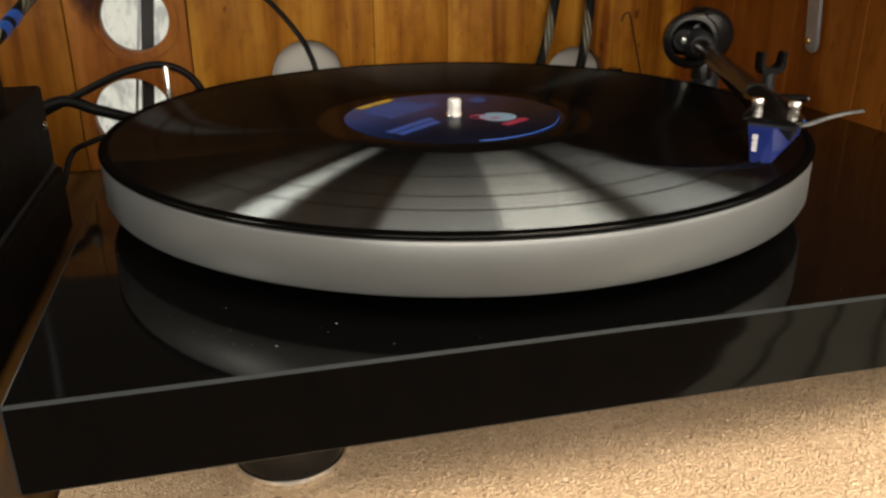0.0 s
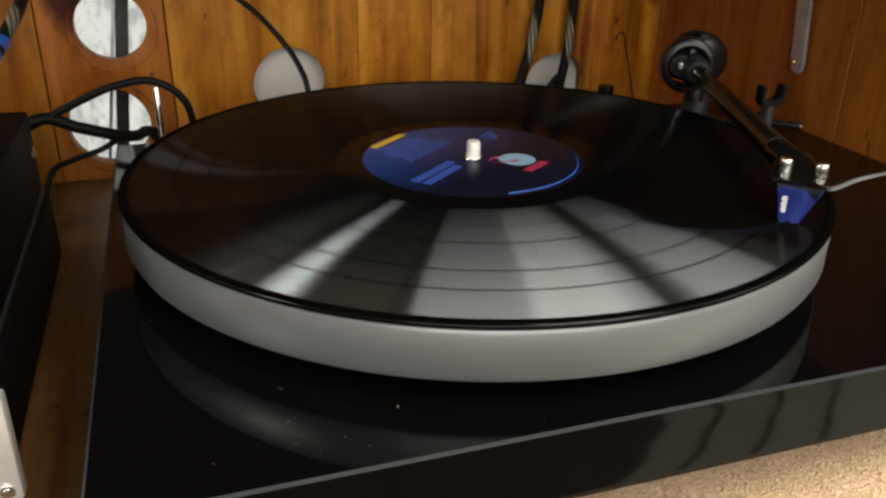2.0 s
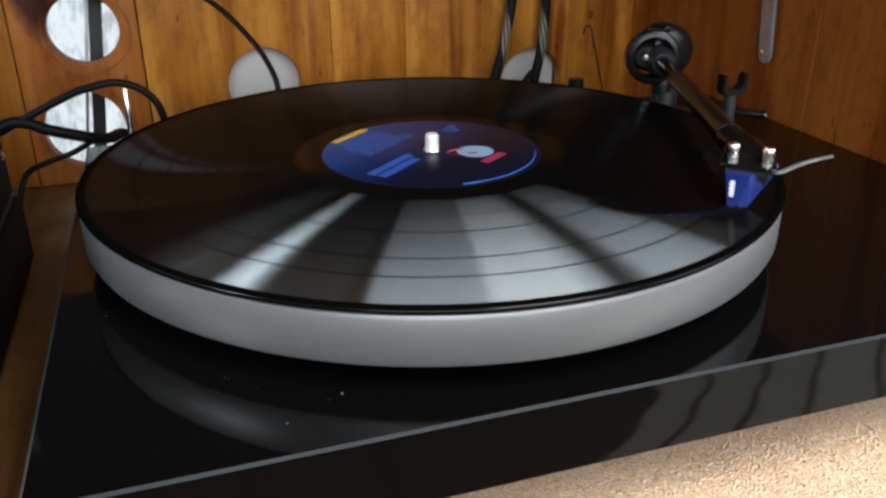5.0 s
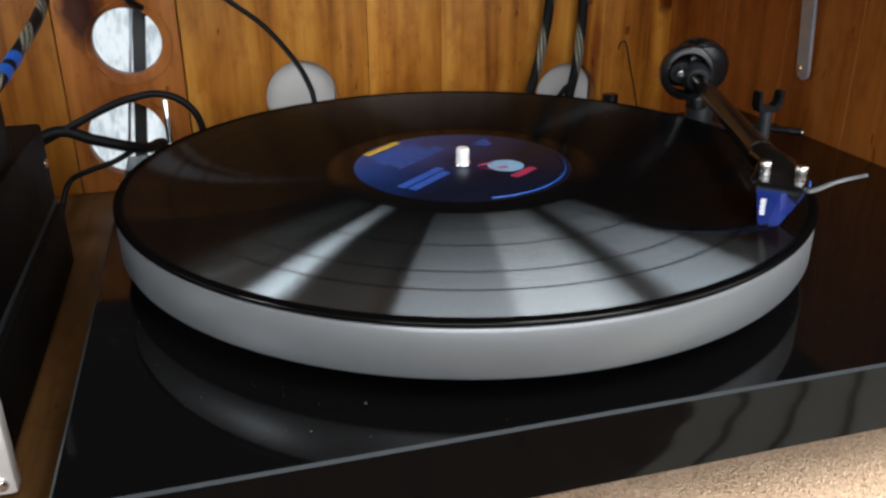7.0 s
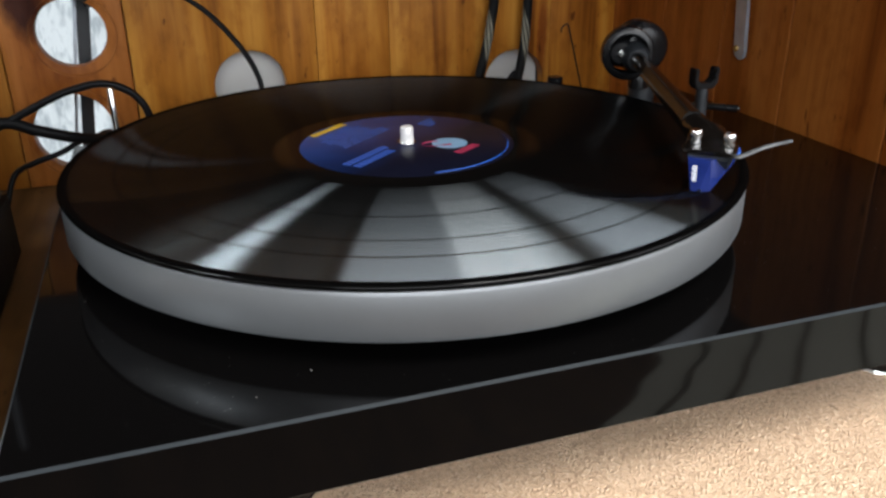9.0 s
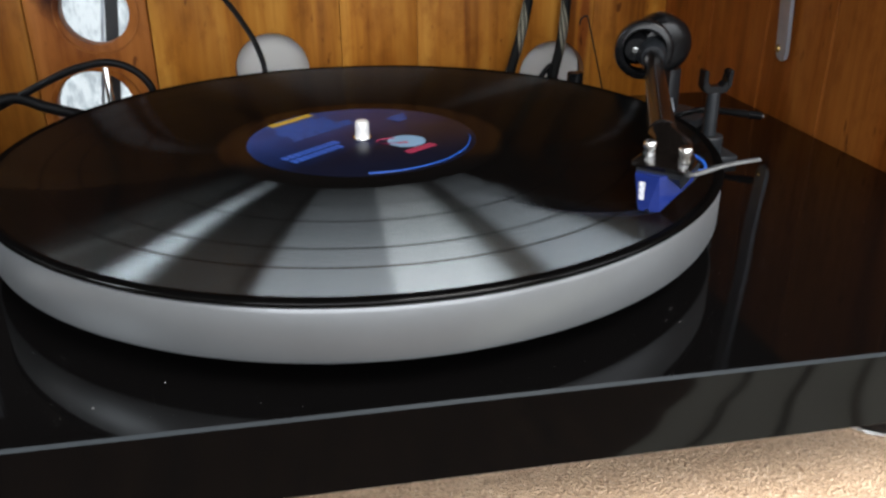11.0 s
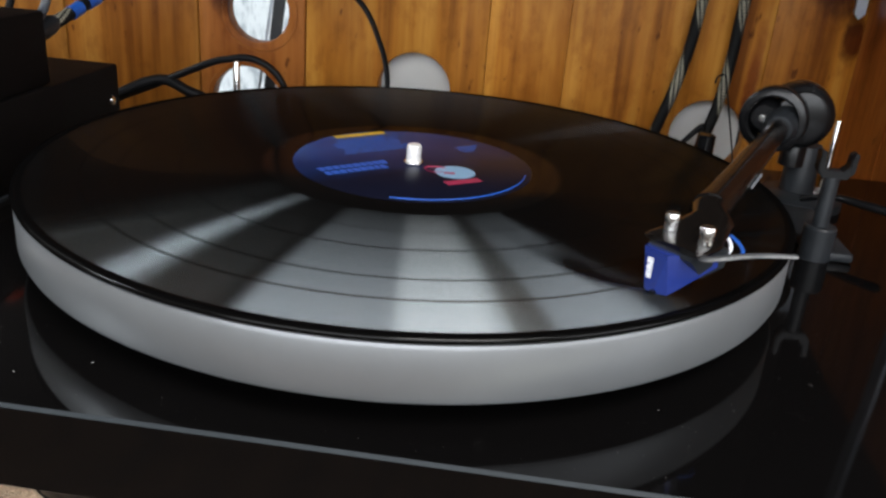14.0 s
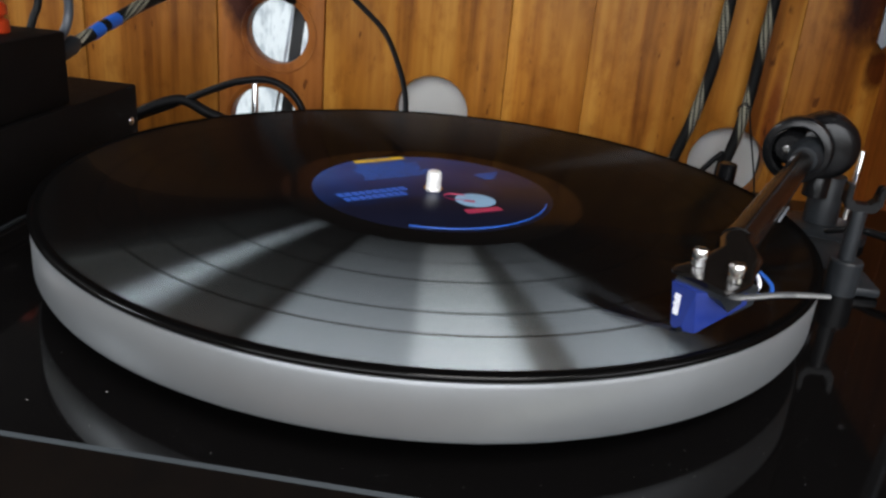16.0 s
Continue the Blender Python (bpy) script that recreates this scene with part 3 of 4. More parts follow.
# hinge pins of the missing dust cover, peg behind the arm
for hx in (-0.1340, 0.2195):
    on_player("hinge_pin", lathe([(0, 0.0922), (0.0016, 0.0920), (0.0020, 0.0912), (0.0020, 0.0586), (0, 0.0586)], 16, (hx, 0.1575, 0)), M_CHROME, label="thin bright steel hinge pin")
on_player("peg", lathe([(0, 0.0795), (0.0045, 0.0795), (0.0052, 0.0788), (0.0052, 0.0650), (0.0060, 0.0640), (0.0060, 0.0586), (0, 0.0586)], 24, (0.1460, 0.1450, 0)), M_BLACK)

# tonearm: gimbal, arm tube, headshell, counterweight
PIV = Vector((0.1665, 0.0800, 0.1028))
HEAD = Vector((0.0957, -0.0965, 0.1042))
AX = (HEAD - PIV).normalized()
flat_ax = Vector((AX.x, AX.y, 0)).normalized()
side_ax = Vector((-flat_ax.y, flat_ax.x, 0))

base = on_player("arm_base", lathe([(0, 0.0640), (0.0200, 0.0640), (0.0215, 0.0630), (0.0215, 0.0586), (0, 0.0586)], 48, (0.1885, 0.1010, 0)), M_SATIN, label="satin grey tonearm base")
on_player("pillar", lathe([(0, 0.0890), (0.0076, 0.0890), (0.0082, 0.0880), (0.0085, 0.0645), (0, 0.0645)], 36, (0.1880, 0.1050, 0)), M_SATIN, base)
on_player("base_arm", box(0.1715, 0.1905, 0.0180, 0.0830, 0.0588, 0.0628, 0.0012), M_SATIN, base)

arm = on_player("tonearm", tube([PIV + AX * 0.004, PIV + AX * 0.05, PIV + AX * 0.11, PIV + AX * 0.145, PIV + AX * 0.160], (0.0044, 0.0056), 20, 8, flat=1.12), M_CARBON, label="glossy dark tapered tonearm tube")


def turned(profile, n, centre, axis, closed=False):
    """A lathe shape with its axis laid along another direction."""
    bm = lathe(profile, n, closed=closed)
    q = Vector((0, 0, 1)).rotation_difference(Vector(axis)).to_matrix().to_4x4()
    bmesh.ops.transform(bm, matrix=Matrix.Translation(centre) @ q, verts=bm.verts)
    return bm


ring_c = Vector((0.1625, 0.0825, 0.1048))
on_player("gimbal_ring", turned([(0.0112, -0.0050), (0.0122, -0.0060), (0.0142, -0.0056), (0.0154, -0.0048), (0.0158, -0.0034), (0.0158, 0.0034), (0.0154, 0.0048), (0.0142, 0.0056), (0.0122, 0.0060), (0.0112, 0.0050)], 56, ring_c, AX, True), M_BLACK, arm, "black gimbal ring")
on_player("bearing_cap", turned([(0, 0.008), (0.0060, 0.008), (0.0085, 0.0050), (0.0100, -0.005), (0, -0.005)], 32, ring_c - side_ax * 0.004 - AX * 0.006, AX), M_BLACK, arm)
on_player("collar", turned([(0, 0.009), (0.0058, 0.009), (0.0074, 0.006), (0.0086, -0.004), (0.0090, -0.010), (0, -0.010)], 36, PIV + AX * 0.002, AX), M_SATIN, arm)
on_player("bearing_screw", turned([(0, 0.0016), (0.0016, 0.0014), (0.0020, 0.0), (0, 0.0)], 16, Vector((0.1565, 0.0800, 0.1052)), AX), M_CHROME, arm)
on_player("counterweight", turned([(0, 0.0125), (0.0105, 0.0125), (0.0125, 0.0117), (0.0130, 0.0098), (0.0150, 0.0082), (0.0159, 0.0045), (0.0160, -0.0055), (0.0146, -0.0105), (0.0095, -0.0125), (0, -0.0125)], 56, Vector((0.1775, 0.0945, 0.1058)), (AX - side_ax * -0.25).normalized()), M_BLACK, arm, "round black counterweight")
on_player("gimbal_post", lathe([(0, 0.0935), (0.0055, 0.0935), (0.0062, 0.0925), (0.0062, 0.0800), (0, 0.0800)], 24, (0.1790, 0.0950, 0)), M_BLACK, arm)

# headshell and cartridge in their own frame: u across the screws, v to the back
U, V = Vector((0.690, -0.724, 0)), Vector((0.724, 0.690, 0))


def in_head(u, v, z):
    return Vector((HEAD.x, HEAD.y, 0)) + U * u + V * v + Vector((0, 0, z))


def hull(points):
    bm = bmesh.new()
    for q in points:
        bm.verts.new(q)
    r = bmesh.ops.convex_hull(bm, input=bm.verts)
    bmesh.ops.delete(bm, geom=[v for v in bm.verts if not v.link_faces], context="VERTS")
    return bm


def loft(sections, n=24):
    """A skin over rounded cross-sections: centre, direction across, half width, half height, squareness."""
    bm = bmesh.new()
    rings = []
    for c, across, wide, high, square in sections:
        ring = []
        for i in range(n):
            a = 2 * math.pi * i / n
            x, z = math.cos(a), math.sin(a)
            x, z = math.copysign(abs(x) ** square, x), math.copysign(abs(z) ** square, z)
            ring.append(bm.verts.new(Vector(c) + Vector(across) * (wide * x) + Vector((0, 0, high * z))))
        rings.append(ring)
    for p, q in zip(rings, rings[1:]):
        for i in range(n):
            j = (i + 1) % n
            bm.faces.new((p[i], p[j], q[j], q[i]))
    bm.faces.new(rings[0][::-1]), bm.faces.new(rings[-1])
    return bm


# the tube flares into the flat headshell in one piece
NECK = PIV + AX * 0.158
lean = (side_ax * 0.6 + U * 0.4).normalized()
shell = on_player("headshell", loft([
    (NECK, side_ax, 0.0056, 0.0057, 1.0),
    (NECK + AX * 0.006, side_ax, 0.0060, 0.0050, 0.95),
    (in_head(-0.0050, 0.0185, 0.1040), lean, 0.0071, 0.0037, 0.9),
    (in_head(-0.0036, 0.0130, 0.1038), U, 0.0084, 0.0026, 0.8),
    (in_head(-0.0020, 0.0080, 0.1036), U, 0.0094, 0.0016, 0.7),
    (in_head(-0.0006, 0.0040, 0.1034), U, 0.0101, 0.0012, 0.6),
    (in_head(0.0, -0.0050, 0.1032), U, 0.0104, 0.0011, 0.5),
    (in_head(0.0, -0.0076, 0.1031), U, 0.0096, 0.0009, 0.5)]), M_CARBON, arm, "dark glossy headshell flaring from the tube", 75)
for u in (-0.00635, 0.00635):
    c = in_head(u, 0, 0)
    on_player("screw", lathe([(0, 0.1098), (0.0020, 0.1097), (0.0023, 0.1092), (0.0023, 0.1072), (0.0018, 0.1070), (0.0018, 0.1062), (0.0022, 0.1060), (0.0022, 0.1046), (0, 0.1046)], 20, (c.x, c.y, 0)), M_CHROME, arm, "bright knurled cartridge screw")
on_player("finger_lift", tube([in_head(0.0085, -0.0058, 0.1026), in_head(0.0118, -0.0056, 0.1028), Vector((0.1095, -0.1080, 0.1046)), Vector((0.1160, -0.1085, 0.1058)), Vector((0.1236, -0.1080, 0.1062))], (0.0011, 0.0008), 10, 8, flat=0.5), M_SATINMETAL, arm, "curved grey metal finger lift")

cart = on_player("cartridge", hull([in_head(u, v, z) for u, v, z in ((-0.0072, -0.0080, 0.1020), (0.0078, -0.0070, 0.1020), (0.0088, 0.0090, 0.1020), (-0.0088, 0.0090, 0.1020), (-0.0072, -0.0080, 0.1004), (0.0078, -0.0070, 0.1004), (0.0080, 0.0090, 0.0960), (-0.0080, 0.0090, 0.0960), (-0.0060, 0.0020, 0.0930), (0.0060, 0.0020, 0.0930))]), M_SATIN, arm, "dark grey phono cartridge body", 20)
guard = on_player("stylus_guard", hull([in_head(u, v, z) for u, v, z in ((-0.0066, -0.0102, 0.1012), (0.0022, -0.0106, 0.1012), (0.0088, 0.0040, 0.1008), (-0.0084, 0.0040, 0.1008), (-0.0044, -0.0102, 0.0884), (-0.0034, -0.0103, 0.0880), (-0.0012, -0.0100, 0.0878), (0.0026, -0.0082, 0.0882), (0.0084, 0.0052, 0.0968), (-0.0070, 0.0040, 0.0950))]), M_BLUE, cart, "faceted bright blue stylus unit", 12)
on_player("guard_notch", hull([in_head(u, v, z) for u in (-0.0016, -0.0004) for v in (-0.0112, -0.0088) for z in (0.0873, 0.0889)]), M_CABLE, guard)
for i, (w0, w1) in enumerate(((-0.0044, -0.0026), (-0.0046, -0.0026), (-0.0042, -0.0026), (-0.0046, -0.0026), (-0.0042, -0.0026), (-0.0044, -0.0026), (-0.0042, -0.0026))):
    a, b = 0.0984 - 0.00092 * i, 0.0984 - 0.00092 * i - 0.00066
    mark = hull([in_head(u, -0.0104 + d, z) for u in (w0, w1) for z in (a, b) for d in (-0.0003, 0.0008)])
    on_player("marking", mark, M_WHITE, cart, "small white mark on the stylus unit")
on_player("cantilever", tube([in_head(-0.0004, -0.002, 0.0915), in_head(-0.0004, -0.0075, 0.0889)], 0.0004, 8, 2), M_CHROME, cart)
for m, u, w in ((M_TAPE, 0.0060, 0.0085), (M_WHITE, 0.0020, 0.0045), (M_PINK, -0.0020, -0.0030), (M_CABLE, -0.0055, -0.0070)):
    on_player("lead", tube([in_head(u, 0.0105, 0.0985), in_head(w, 0.0150, 0.0980), in_head(w - 0.0030, 0.0200, 0.0995), in_head(-0.0060, 0.0235, 0.1022)], 0.0006, 8, 6), m, cart, "thin coloured cartridge lead wire")
for k in range(7):
    q = PIV + AX * (0.098 + 0.0031 * k) + side_ax * 0.0062 - Vector((0, 0, 0.0012))
    bm = box(-0.0004, 0.0002, -0.0007, 0.0007, -0.0005, 0.0005)
    bmesh.ops.transform(bm, matrix=Matrix.Translation(q) @ Matrix.Rotation(math.atan2(side_ax.y, side_ax.x), 4, "Z"), verts=bm.verts)
    on_player("marking", bm, M_STAY, arm, "small white mark on the arm tube")

# arm rest and cueing lever
rest = on_player("arm_rest", lathe([(0, 0.0735), (0.0062, 0.0735), (0.0068, 0.0728), (0.0068, 0.0586), (0, 0.0586)], 32, (0.1750, 0.0220, 0)), M_SATIN, label="satin grey arm rest with a forked clip")
on_player("post", lathe([(0, 0.0955), (0.0030, 0.0955), (0.0032, 0.0945), (0.0034, 0.0738), (0, 0.0738)], 24, (0.1742, 0.0215, 0)), M_SATIN, rest)
fork = bmesh.new()
line = [(-0.0072, 0.0110), (-0.0072, 0.0030), (-0.0050, -0.0002), (0.0050, -0.0002), (0.0076, 0.0030), (0.0080, 0.0110), (0.0058, 0.0105), (0.0050, 0.0050), (0.0028, 0.0030), (-0.0030, 0.0030), (-0.0048, 0.0050), (-0.0050, 0.0110)]
fork = outline_plate(line, [], 0.0065, lambda u, v, d: (0.1740 + u, 0.0182 + d, 0.0955 + v))
bmesh.ops.bevel(fork, geom=[e for e in fork.edges if e.calc_face_angle(0) > 0.8], offset=0.0004, segments=2, affect="EDGES")
on_player("fork", fork, M_BLACK, rest)
lever = on_player("cue_lever", tube([(0.1800, 0.0700, 0.0700), (0.1900, 0.0600, 0.0755), (0.2020, 0.0480, 0.0765), (0.2125, 0.0385, 0.0765)], (0.0014, 0.0022), 12, 6), M_BLACK, label="black cueing lever with a bright tip")
on_player("lever_tip", tube([(0.2126, 0.0384, 0.0765), (0.2134, 0.0377, 0.0765)], 0.0015, 12, 2), M_CHROME, lever)
on_player("skate_wire", tube([(0.1600, 0.1300, 0.0650), (0.1577, 0.1309, 0.0765), (0.1500, 0.1309, 0.1040), (0.1468, 0.1309, 0.1148), (0.1446, 0.1309, 0.1156), (0.1424, 0.1309, 0.1138), (0.1420, 0.1309, 0.1108)], 0.0005, 8, 6), M_CABLE, label="thin bent anti-skating wire")
on_player("wire_bracket", lathe([(0, 0.0680), (0.0035, 0.0680), (0.0035, 0.0586), (0, 0.0586)], 20, (0.1605, 0.1300, 0)), M_BLACK)

# ---- the record lying on the platter ----
record = thing("record", "black vinyl record with a navy blue paper label", "record", (0, 0, 0.0864))


def on_record(name, bm, material, parent=None, label="", smooth=35):
    bmesh.ops.translate(bm, vec=(0, 0, -0.0864), verts=bm.verts)
    return part(name, bm, material, parent or record, label, smooth)


disc = on_record("disc", lathe([(0.0036, 0.0865), (0.0036, 0.0885), (0.0500, 0.0885), (0.0520, 0.0883), (0.0605, 0.0882), (0.0610, 0.0881), (0.1465, 0.0881), (0.1478, 0.0885), (0.1490, 0.0886), (0.1500, 0.0882), (0.1505, 0.0875), (0.1502, 0.0868), (0.1490, 0.0864), (0.0600, 0.0865)], 220, closed=True), M_VINYL, smooth=60)
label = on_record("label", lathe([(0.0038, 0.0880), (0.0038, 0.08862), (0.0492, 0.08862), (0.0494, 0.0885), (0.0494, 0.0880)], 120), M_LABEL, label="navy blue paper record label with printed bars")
ZL = 0.08870


def slab(bm, outline):
    """A thin upright slab whose foot is sunk into the label."""
    top = [bm.verts.new(q) for q in outline]
    low = [bm.verts.new(Vector(q) - Vector((0, 0, 0.0006))) for q in outline]
    bm.faces.new(top), bm.faces.new(low[::-1])
    for i in range(len(top)):
        j = (i + 1) % len(top)
        bm.faces.new((top[i], low[i], low[j], top[j]))
    return bm


def strip(x0, y0, x1, y1, w, lift=0.0):
    """A printed bar on the label from one place to another."""
    a, b = Vector((x0, y0, 0)), Vector((x1, y1, 0))
    s = Vector((-(b - a).y, (b - a).x, 0)).normalized() * w / 2
    bm = bmesh.new()
    z = Vector((0, 0, ZL + lift))
    return slab(bm, [q + z for q in (a - s, b - s, b + s, a + s)])


E1, E2 = Vector((0.745, 0.667, 0)), Vector((-0.667, 0.745, 0))


def lab(a, b):
    """A place on the label: a along the lines of print, b across them."""
    q = E1 * a + E2 * b
    return q.x, q.y


on_record("print_bar", strip(*lab(-0.0125, 0.0458), *lab(0.0130, 0.0458), 0.0038), M_YELLOW, label, "yellow printed bar")
for b, a0, a1 in ((0.0055, -0.0410, -0.0128), (0.0000, -0.0408, -0.0136)):
    a, k = a0, 0
    while a < a1:
        w = (0.0024, 0.0029, 0.0026, 0.0022)[k % 4]
        on_record("print_bar", strip(*lab(a, b), *lab(a + w, b), 0.0042), M_PRINT, label)
        a, k = a + w + 0.0006, k + 1
random.seed(4)
for k in range(9):
    b = 0.0400 - 0.0024 * k
    half = math.sqrt(0.047 ** 2 - b * b) * (0.62 if k < 5 else 0.5)
    a = -half + random.uniform(0, 0.003)
    end = half * random.uniform(0.55, 0.95)
    while a < end:
        w = random.uniform(0.004, 0.010)
        on_record("print_bar", strip(*lab(a, b), *lab(min(a + w, end), b), 0.0011), M_FAINT, label)
        a += w + 0.0013
for k in range(3):
    on_record("print_bar", strip(*lab(0.030, 0.012 - 0.0030 * k), *lab(0.042 - 0.003 * k, 0.012 - 0.0030 * k), 0.0015), M_FAINT, label)
bm = bmesh.new()
n = 40
slab(bm, [(0.0183 + 0.0083 * math.cos(2 * math.pi * i / n), -0.0075 + 0.0083 * math.sin(2 * math.pi * i / n), ZL) for i in range(n)])
on_record("print_disc", bm, M_PALE, label, "pale blue printed disc")
on_record("print_stroke", strip(0.0165, -0.0232, 0.0290, -0.0140, 0.0042, 0.0001), M_PINK, label, "pink red printed stroke")
on_record("print_stroke", strip(0.0140, -0.0100, 0.0185, -0.0095, 0.0022, 0.0001), M_PINK, label)
loop = [(0.0105 + 0.0050 * math.cos(a * 0.3), -0.0065 + 0.0036 * math.sin(a * 0.3), ZL + 0.0001) for a in range(3, 19)]
on_record("print_stroke", tube(loop, 0.0003, 6, 2, flat=0.3), M_PINK, label)
arc = [(0.0468 * math.cos(radians(a)), 0.0468 * math.sin(radians(a)), ZL) for a in range(-92, 4, 6)]
on_record("print_arc", tube(arc, 0.0004, 6, 2, flat=0.2), M_PRINT, label, "thin blue printed arc of small print")

# ---- stacked audio units beside the player ----
amp = thing("amplifier", "black steel audio amplifier with a thick silver front panel", "amplifier", (-0.36, 0.03, 0.0))


def under(owner, name, bm, material, label="", parent=None, smooth=35):
    ob = part(name, bm, material, parent or owner, label, smooth)
    ob.data.transform(Matrix.Translation(-owner.location))
    return ob


under(amp, "body", box(-0.545, -0.1950, -0.0660, 0.1350, 0.006, 0.0425, 0.0012), M_CASE)
front = under(amp, "front_panel", box(-0.552, -0.1902, -0.0740, -0.0662, 0.0035, 0.0462, 0.0016), M_SILVER, "thick brushed silver front panel")
under(amp, "panel_screw", turned([(0, 0.0012), (0.0016, 0.0012), (0.0019, 0.0004), (0.0026, 0.0004), (0.0027, -0.0002), (0, -0.0002)], 20, (-0.1950, -0.0741, 0.0085), (0, -1, 0)), M_CHROME, "", front)
under(amp, "panel_screw", turned([(0, 0.0012), (0.0016, 0.0012), (0.0019, 0.0004), (0.0026, 0.0004), (0.0027, -0.0002), (0, -0.0002)], 20, (-0.1950, -0.0741, 0.0412), (0, -1, 0)), M_CHROME, "", front)
for fx in (-0.52, -0.22):
    for fy in (-0.05, 0.11):
        under(amp, "foot", lathe([(0, 0.0062), (0.010, 0.0062), (0.011, 0.005), (0.011, 0.0), (0, 0.0)], 24, (fx, fy, 0)), M_CABLE)

unit = thing("power_unit", "flat black steel audio unit stacked on the amplifier", "audio unit", (-0.36, 0.03, 0.0427))
under(unit, "body", box(-0.545, -0.1985, -0.0650, 0.1360, 0.0446, 0.0884, 0.0016), M_CASE)
under(unit, "seam", box(-0.5445, -0.1978, -0.0645, 0.1355, 0.0428, 0.0445, 0.0004), M_SATIN)
under(unit, "side_screw", turned([(0, 0.0014), (0.0012, 0.0013), (0.0024, 0.0006), (0.0028, 0), (0, 0)], 18, (-0.2030, 0.1362, 0.0680), (0, 1, 0)), M_CHROME, "bright round-headed screw")
under(unit, "side_screw", turned([(0, 0.0014), (0.0012, 0.0013), (0.0024, 0.0006), (0.0028, 0), (0, 0)], 18, (-0.1984, 0.1270, 0.0680), (1, 0, 0)), M_CHROME, "bright round-headed screw")

pre = thing("phono_box", "small black metal box with cables plugged into its back", "audio unit", (-0.26, 0.01, 0.0885))
under(pre, "body", box(-0.325, -0.2005, -0.0600, 0.0700, 0.0888, 0.1255, 0.0014), M_CASE)
under(pre, "socket", turned([(0.0035, 0), (0.0062, 0), (0.0062, 0.007), (0.0050, 0.008), (0.0035, 0.008)], 24, (-0.2120, 0.0702, 0.1120), (0, 1, 0), True), M_CHROME, "bright metal cable socket")
under(pre, "knob", lathe([(0, 0.1400), (0.0060, 0.1398), (0.0075, 0.1385), (0.0078, 0.1345), (0.0060, 0.1335), (0.0060, 0.1325), (0.0080, 0.1315), (0.0082, 0.1262), (0, 0.1262)], 32, (-0.2205, 0.0420, 0)), M_ORANGE, "orange red plastic knob")


def cable(name, label, points, radius, material, n=10):
    ob = new(name, mesh_of(name, tube(points, radius, n, 12), material, 60))
    return tagged(ob, label, "cable")


plug_cable = thing("woven_cable", "black and cream woven signal cable with blue bands", "cable", (-0.2120, 0.0790, 0.1120))
PTS = [(-0.2120, 0.0790, 0.1120), (-0.2080, 0.0930, 0.1165), (-0.2030, 0.1150, 0.1240), (-0.1990, 0.1450, 0.1320), (-0.1980, 0.1850, 0.1380), (-0.2000, 0.2300, 0.1460), (-0.2050, 0.2600, 0.1700)]
under(plug_cable, "sleeve", tube(PTS, 0.0034, 14, 12), M_BRAID)
under(plug_cable, "plug", turned([(0, 0.012), (0.0040, 0.012), (0.0052, 0.008), (0.0055, -0.003), (0, -0.003)], 24, (-0.2110, 0.0805, 0.1128), (0.18, 0.93, 0.3)), M_SATIN, "dark metal plug")
under(plug_cable, "band", tube([(-0.2056, 0.1030, 0.1198), (-0.2046, 0.1075, 0.1214), (-0.2040, 0.1105, 0.1226)], 0.0037, 14, 6), M_TAPE, "blue heat-shrink band")
under(plug_cable, "band", tube([(-0.2031, 0.1150, 0.1240), (-0.2023, 0.1195, 0.1252), (-0.2016, 0.1240, 0.1264)], 0.0037, 14, 6), M_TAPE, "blue heat-shrink band")
cable("power_cable", "grey rubber cable rising behind the black box", [(-0.2085, 0.0745, 0.1180), (-0.2075, 0.0830, 0.1260), (-0.2065, 0.0850, 0.1380), (-0.2050, 0.0800, 0.1600), (-0.2040, 0.0750, 0.2000)], 0.0024, M_GREYCABLE)
cable("signal_cable", "thin black cable with a blue collar", [(-0.2250, 0.0730, 0.1150), (-0.2250, 0.0820, 0.1280), (-0.2235, 0.0860, 0.1400), (-0.2220, 0.0850, 0.1800)], 0.0020, M_CABLE)

# ---- cables along the back panel ----
cable("loop_cable", "black flat cable arching over a hole", [(-0.3000, 0.1700, 0.0180), (-0.2450, 0.1900, 0.0460), (-0.2060, 0.2000, 0.0635), (-0.1703, 0.2000, 0.0800), (-0.1560, 0.2000, 0.0845), (-0.1425, 0.2000, 0.0866), (-0.1310, 0.2000, 0.0838), (-0.1215, 0.2000, 0.0765), (-0.1160, 0.2000, 0.0650), (-0.1140, 0.2020, 0.0400), (-0.1120, 0.2050, 0.0040)], 0.0024, M_CABLE)
cable("thick_cable", "thick black cable running into a hole", [(-0.2700, 0.1750, 0.0360), (-0.2350, 0.1880, 0.0530), (-0.2038, 0.2000, 0.0665), (-0.1820, 0.2000, 0.0600), (-0.1623, 0.2050, 0.0525), (-0.1506, 0.2150, 0.0480), (-0.1420, 0.2350, 0.0440), (-0.1300, 0.2500, 0.0200), (-0.1250, 0.2520, 0.0040)], 0.0036, M_CABLE)
cable("thin_cable", "thin black cable sagging to the shelf", [(-0.1380, 0.2300, 0.0470), (-0.1560, 0.2120, 0.0495), (-0.1722, 0.2000, 0.0448), (-0.1880, 0.2000, 0.0400), (-0.2013, 0.2000, 0.0330), (-0.2080, 0.1900, 0.0150), (-0.2120, 0.1700, 0.0030)], 0.0018, M_CABLE)
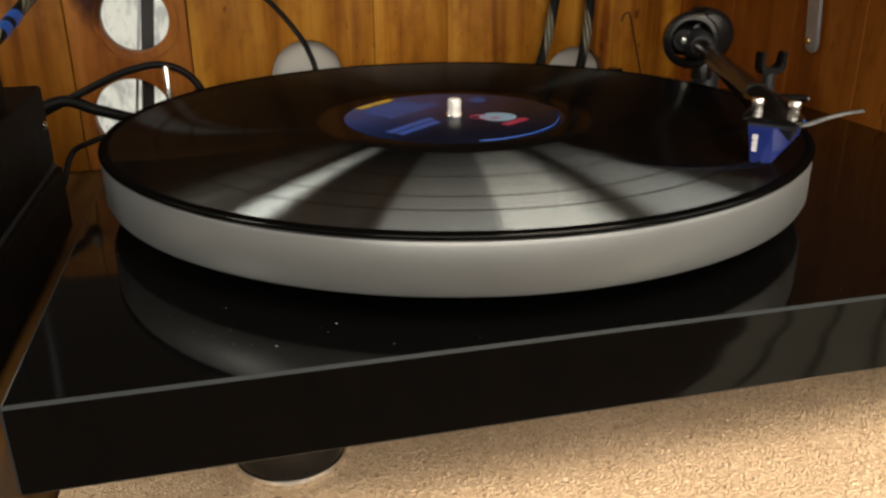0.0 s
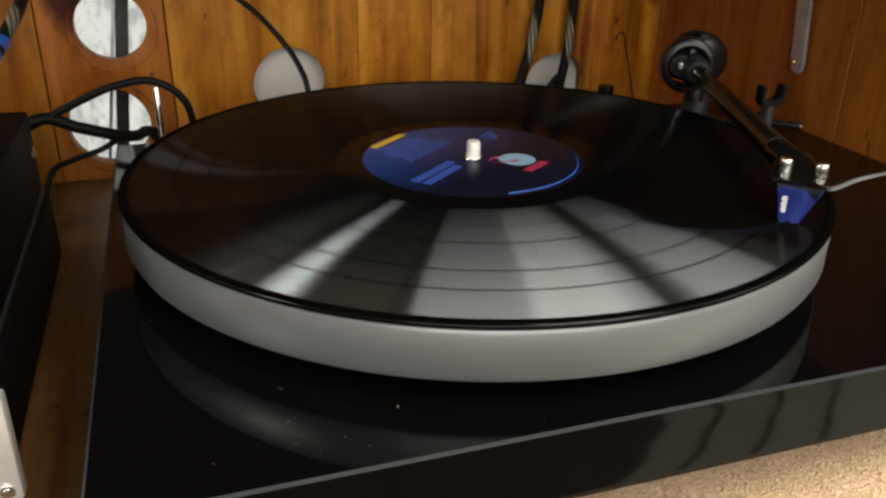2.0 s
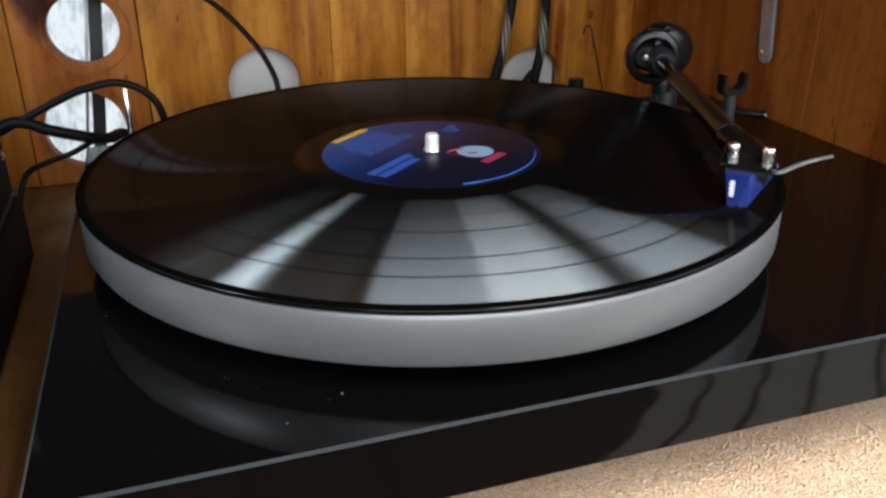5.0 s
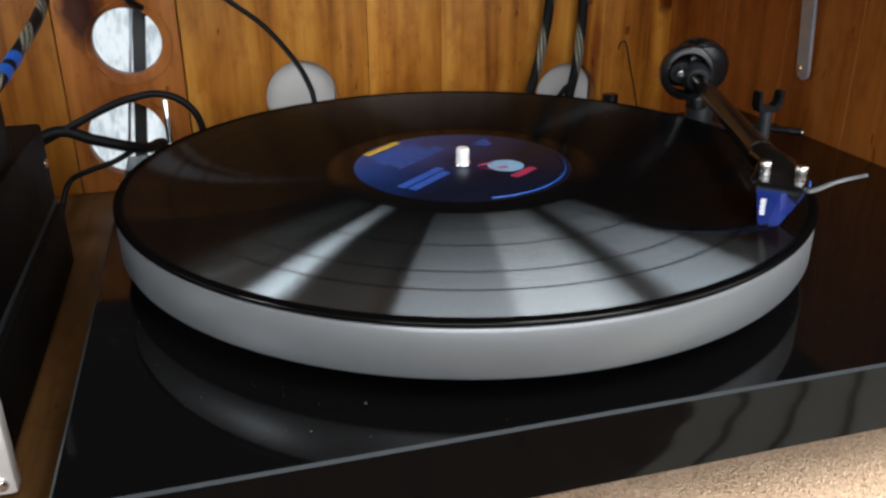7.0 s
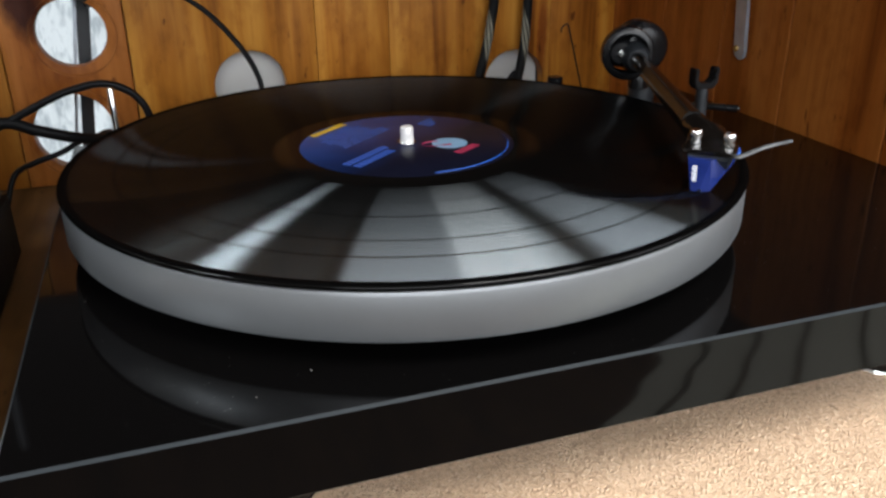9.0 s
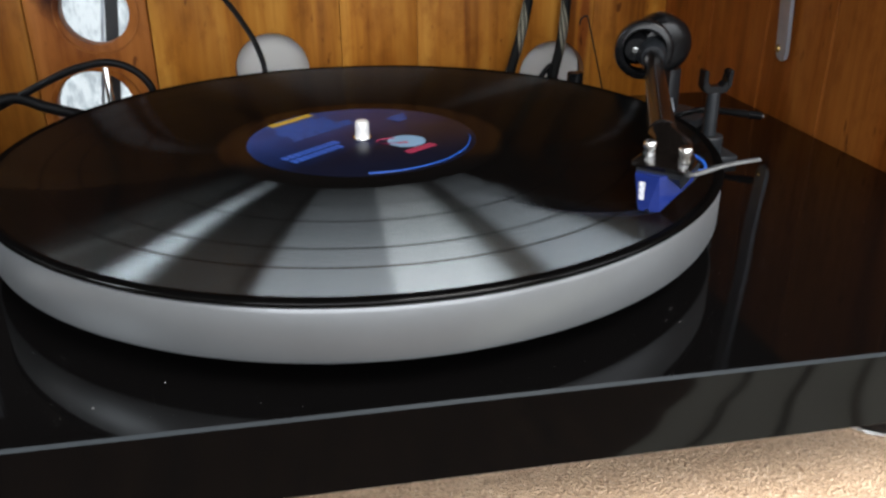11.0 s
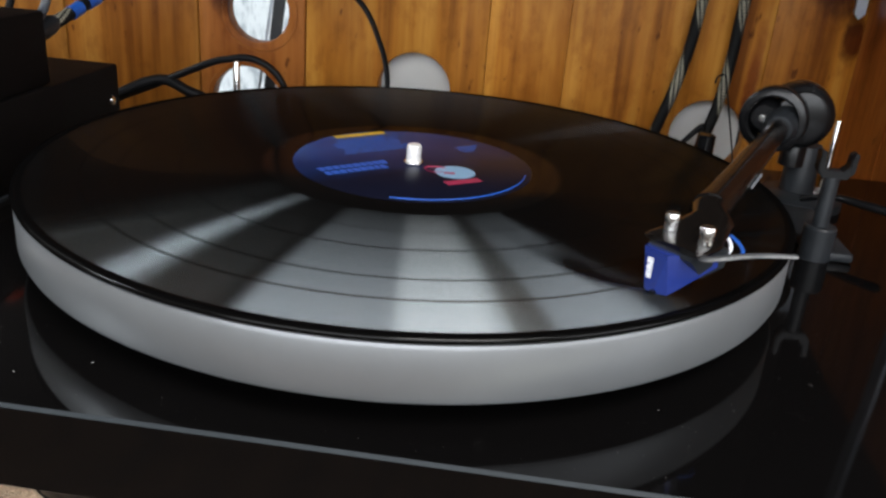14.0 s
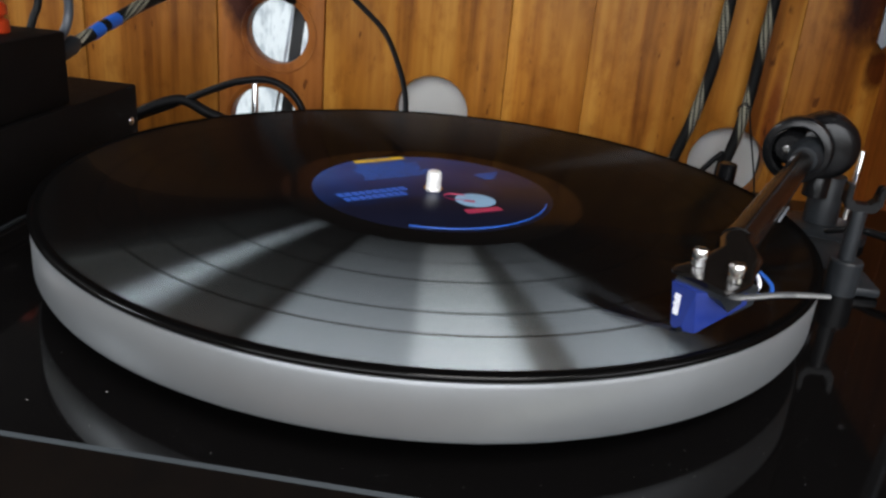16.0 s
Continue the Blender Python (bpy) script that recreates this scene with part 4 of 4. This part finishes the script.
cable("thin_cable", "thin black cable hanging before the back panel", [(-0.1300, 0.2500, 0.2000), (-0.1110, 0.2420, 0.1580), (-0.0935, 0.2320, 0.1406), (-0.0700, 0.2220, 0.1225), (-0.0540, 0.1980, 0.1040), (-0.0468, 0.1850, 0.0900), (-0.0445, 0.1780, 0.0780), (-0.0430, 0.1720, 0.0500), (-0.0420, 0.1700, 0.0040)], 0.0018, M_CABLE)
cable("hole_cable", "black cable coming down behind the upper hole", [(-0.1580, 0.2560, 0.2100), (-0.1560, 0.2600, 0.1560), (-0.1550, 0.2620, 0.1400), (-0.1510, 0.2680, 0.1330), (-0.1470, 0.2800, 0.1290), (-0.1475, 0.2960, 0.1240)], 0.0028, M_CABLE)
for off, name in ((0.0, "woven_cable"), (0.0275, "woven_cable")):
    pts = [(0.1530 + off, 0.262, 0.2150), (0.1514 + off, 0.262, 0.1640), (0.1498 + off, 0.262, 0.1330), (0.1470 + off * 1.08, 0.262, 0.1060), (0.1410 + off * 1.2, 0.261, 0.0770), (0.1340 + off * 1.27, 0.260, 0.0520), (0.1300 + off * 1.25, 0.256, 0.0300), (0.1290 + off, 0.245, 0.0042)]
    cable(name, "black and cream woven cable hanging before the back panel", pts, 0.0038, M_BRAID, 14)
cable("thin_cable", "thin black cable bent sharply inside a hole", [(0.1490, 0.2550, 0.0400), (0.1550, 0.2560, 0.0480), (0.1640, 0.2580, 0.0580), (0.1655, 0.2580, 0.0570), (0.1640, 0.2570, 0.0400), (0.1620, 0.2500, 0.0040)], 0.0020, M_CABLE)
strap = thing("hanging_strap", "black strip and grey ribbon hanging behind the round holes", "strap", (-0.150, 0.303, 0.0))
bm = box(-0.1580, -0.1490, 0.3020, 0.3045, 0.0, 0.21, 0.0006)
bmesh.ops.rotate(bm, cent=(-0.1535, 0.3030, 0.107), matrix=Matrix.Rotation(radians(7), 3, "Y"), verts=bm.verts)
under(strap, "strip", bm, M_DARK)
bm = box(-0.1615, -0.1592, 0.3010, 0.3016, 0.0, 0.21, 0.0002)
bmesh.ops.rotate(bm, cent=(-0.162, 0.3013, 0.1), matrix=Matrix.Rotation(radians(9), 3, "Y"), verts=bm.verts)
under(strap, "ribbon", bm, M_STAY, "dull grey ribbon")

# ---- metal stays on the side panel ----
stay = thing("lid_stay", "dull zinc lid stay hanging along the side panel", "bracket", (0.2585, 0.112, 0.0))
bm = outline_plate([(-0.0060, 0.0), (-0.0045, -0.0040), (0, -0.0058), (0.0045, -0.0040), (0.0060, 0.0), (0.0075, 0.100), (0.0080, 0.196), (-0.0060, 0.196)], [], 0.0022, lambda u, v, d: (0.2585 - d, 0.1005 + u + v * 0.10, 0.0965 + v))
bmesh.ops.bevel(bm, geom=[e for e in bm.edges if e.calc_face_angle(0) > 0.8], offset=0.0006, segments=2, affect="EDGES")
under(stay, "bar", bm, M_STAY)
under(stay, "rivet", turned([(0, 0.0016), (0.0014, 0.0014), (0.0022, 0.0004), (0.0023, 0), (0, 0)], 18, (0.2562, 0.1033, 0.0978), (-1, 0, 0)), M_BRASS, "small aged brass rivet")
stay2 = thing("corner_bracket", "dull zinc bracket in the corner of the cabinet", "bracket", (0.254, 0.268, 0.14))
bm = outline_plate([(-0.0035, 0.0), (0.0, -0.0036), (0.0035, 0.0), (0.0040, 0.060), (-0.0040, 0.060)], [], 0.002, lambda u, v, d: (0.2540 + u, 0.2700 - d, 0.1420 + v))
under(stay2, "bar", bm, M_STAY)

# ---- dust on the lacquer ----
random.seed(11)
bm = bmesh.new()
for i in range(420):
    if i < 260:
        a = radians(random.uniform(195, 345))
        r = random.uniform(0.150, 0.178)
        x, y = r * math.cos(a), r * math.sin(a)
    else:
        x, y = random.uniform(PX0 + 0.004, PX1 - 0.004), random.uniform(PY0 + 0.004, PY1 - 0.02)
    if not (PX0 + 0.003 < x < PX1 - 0.003 and PY0 + 0.003 < y):
        continue
    s = random.choice((0.00006, 0.00007, 0.00008, 0.00010, 0.00018 if i % 12 == 0 else 0.00007))
    q = bmesh.ops.create_icosphere(bm, subdivisions=1, radius=s)
    bmesh.ops.scale(bm, vec=(random.uniform(0.8, 2.2), 1, 0.5), verts=q["verts"])
    bmesh.ops.translate(bm, vec=(x, y, PZ1 + s * 0.4), verts=q["verts"])
tagged(new("dust", mesh_of("dust", bm, M_DUST)), "pale dust specks on the black lacquer", "dust", kind="stuff")
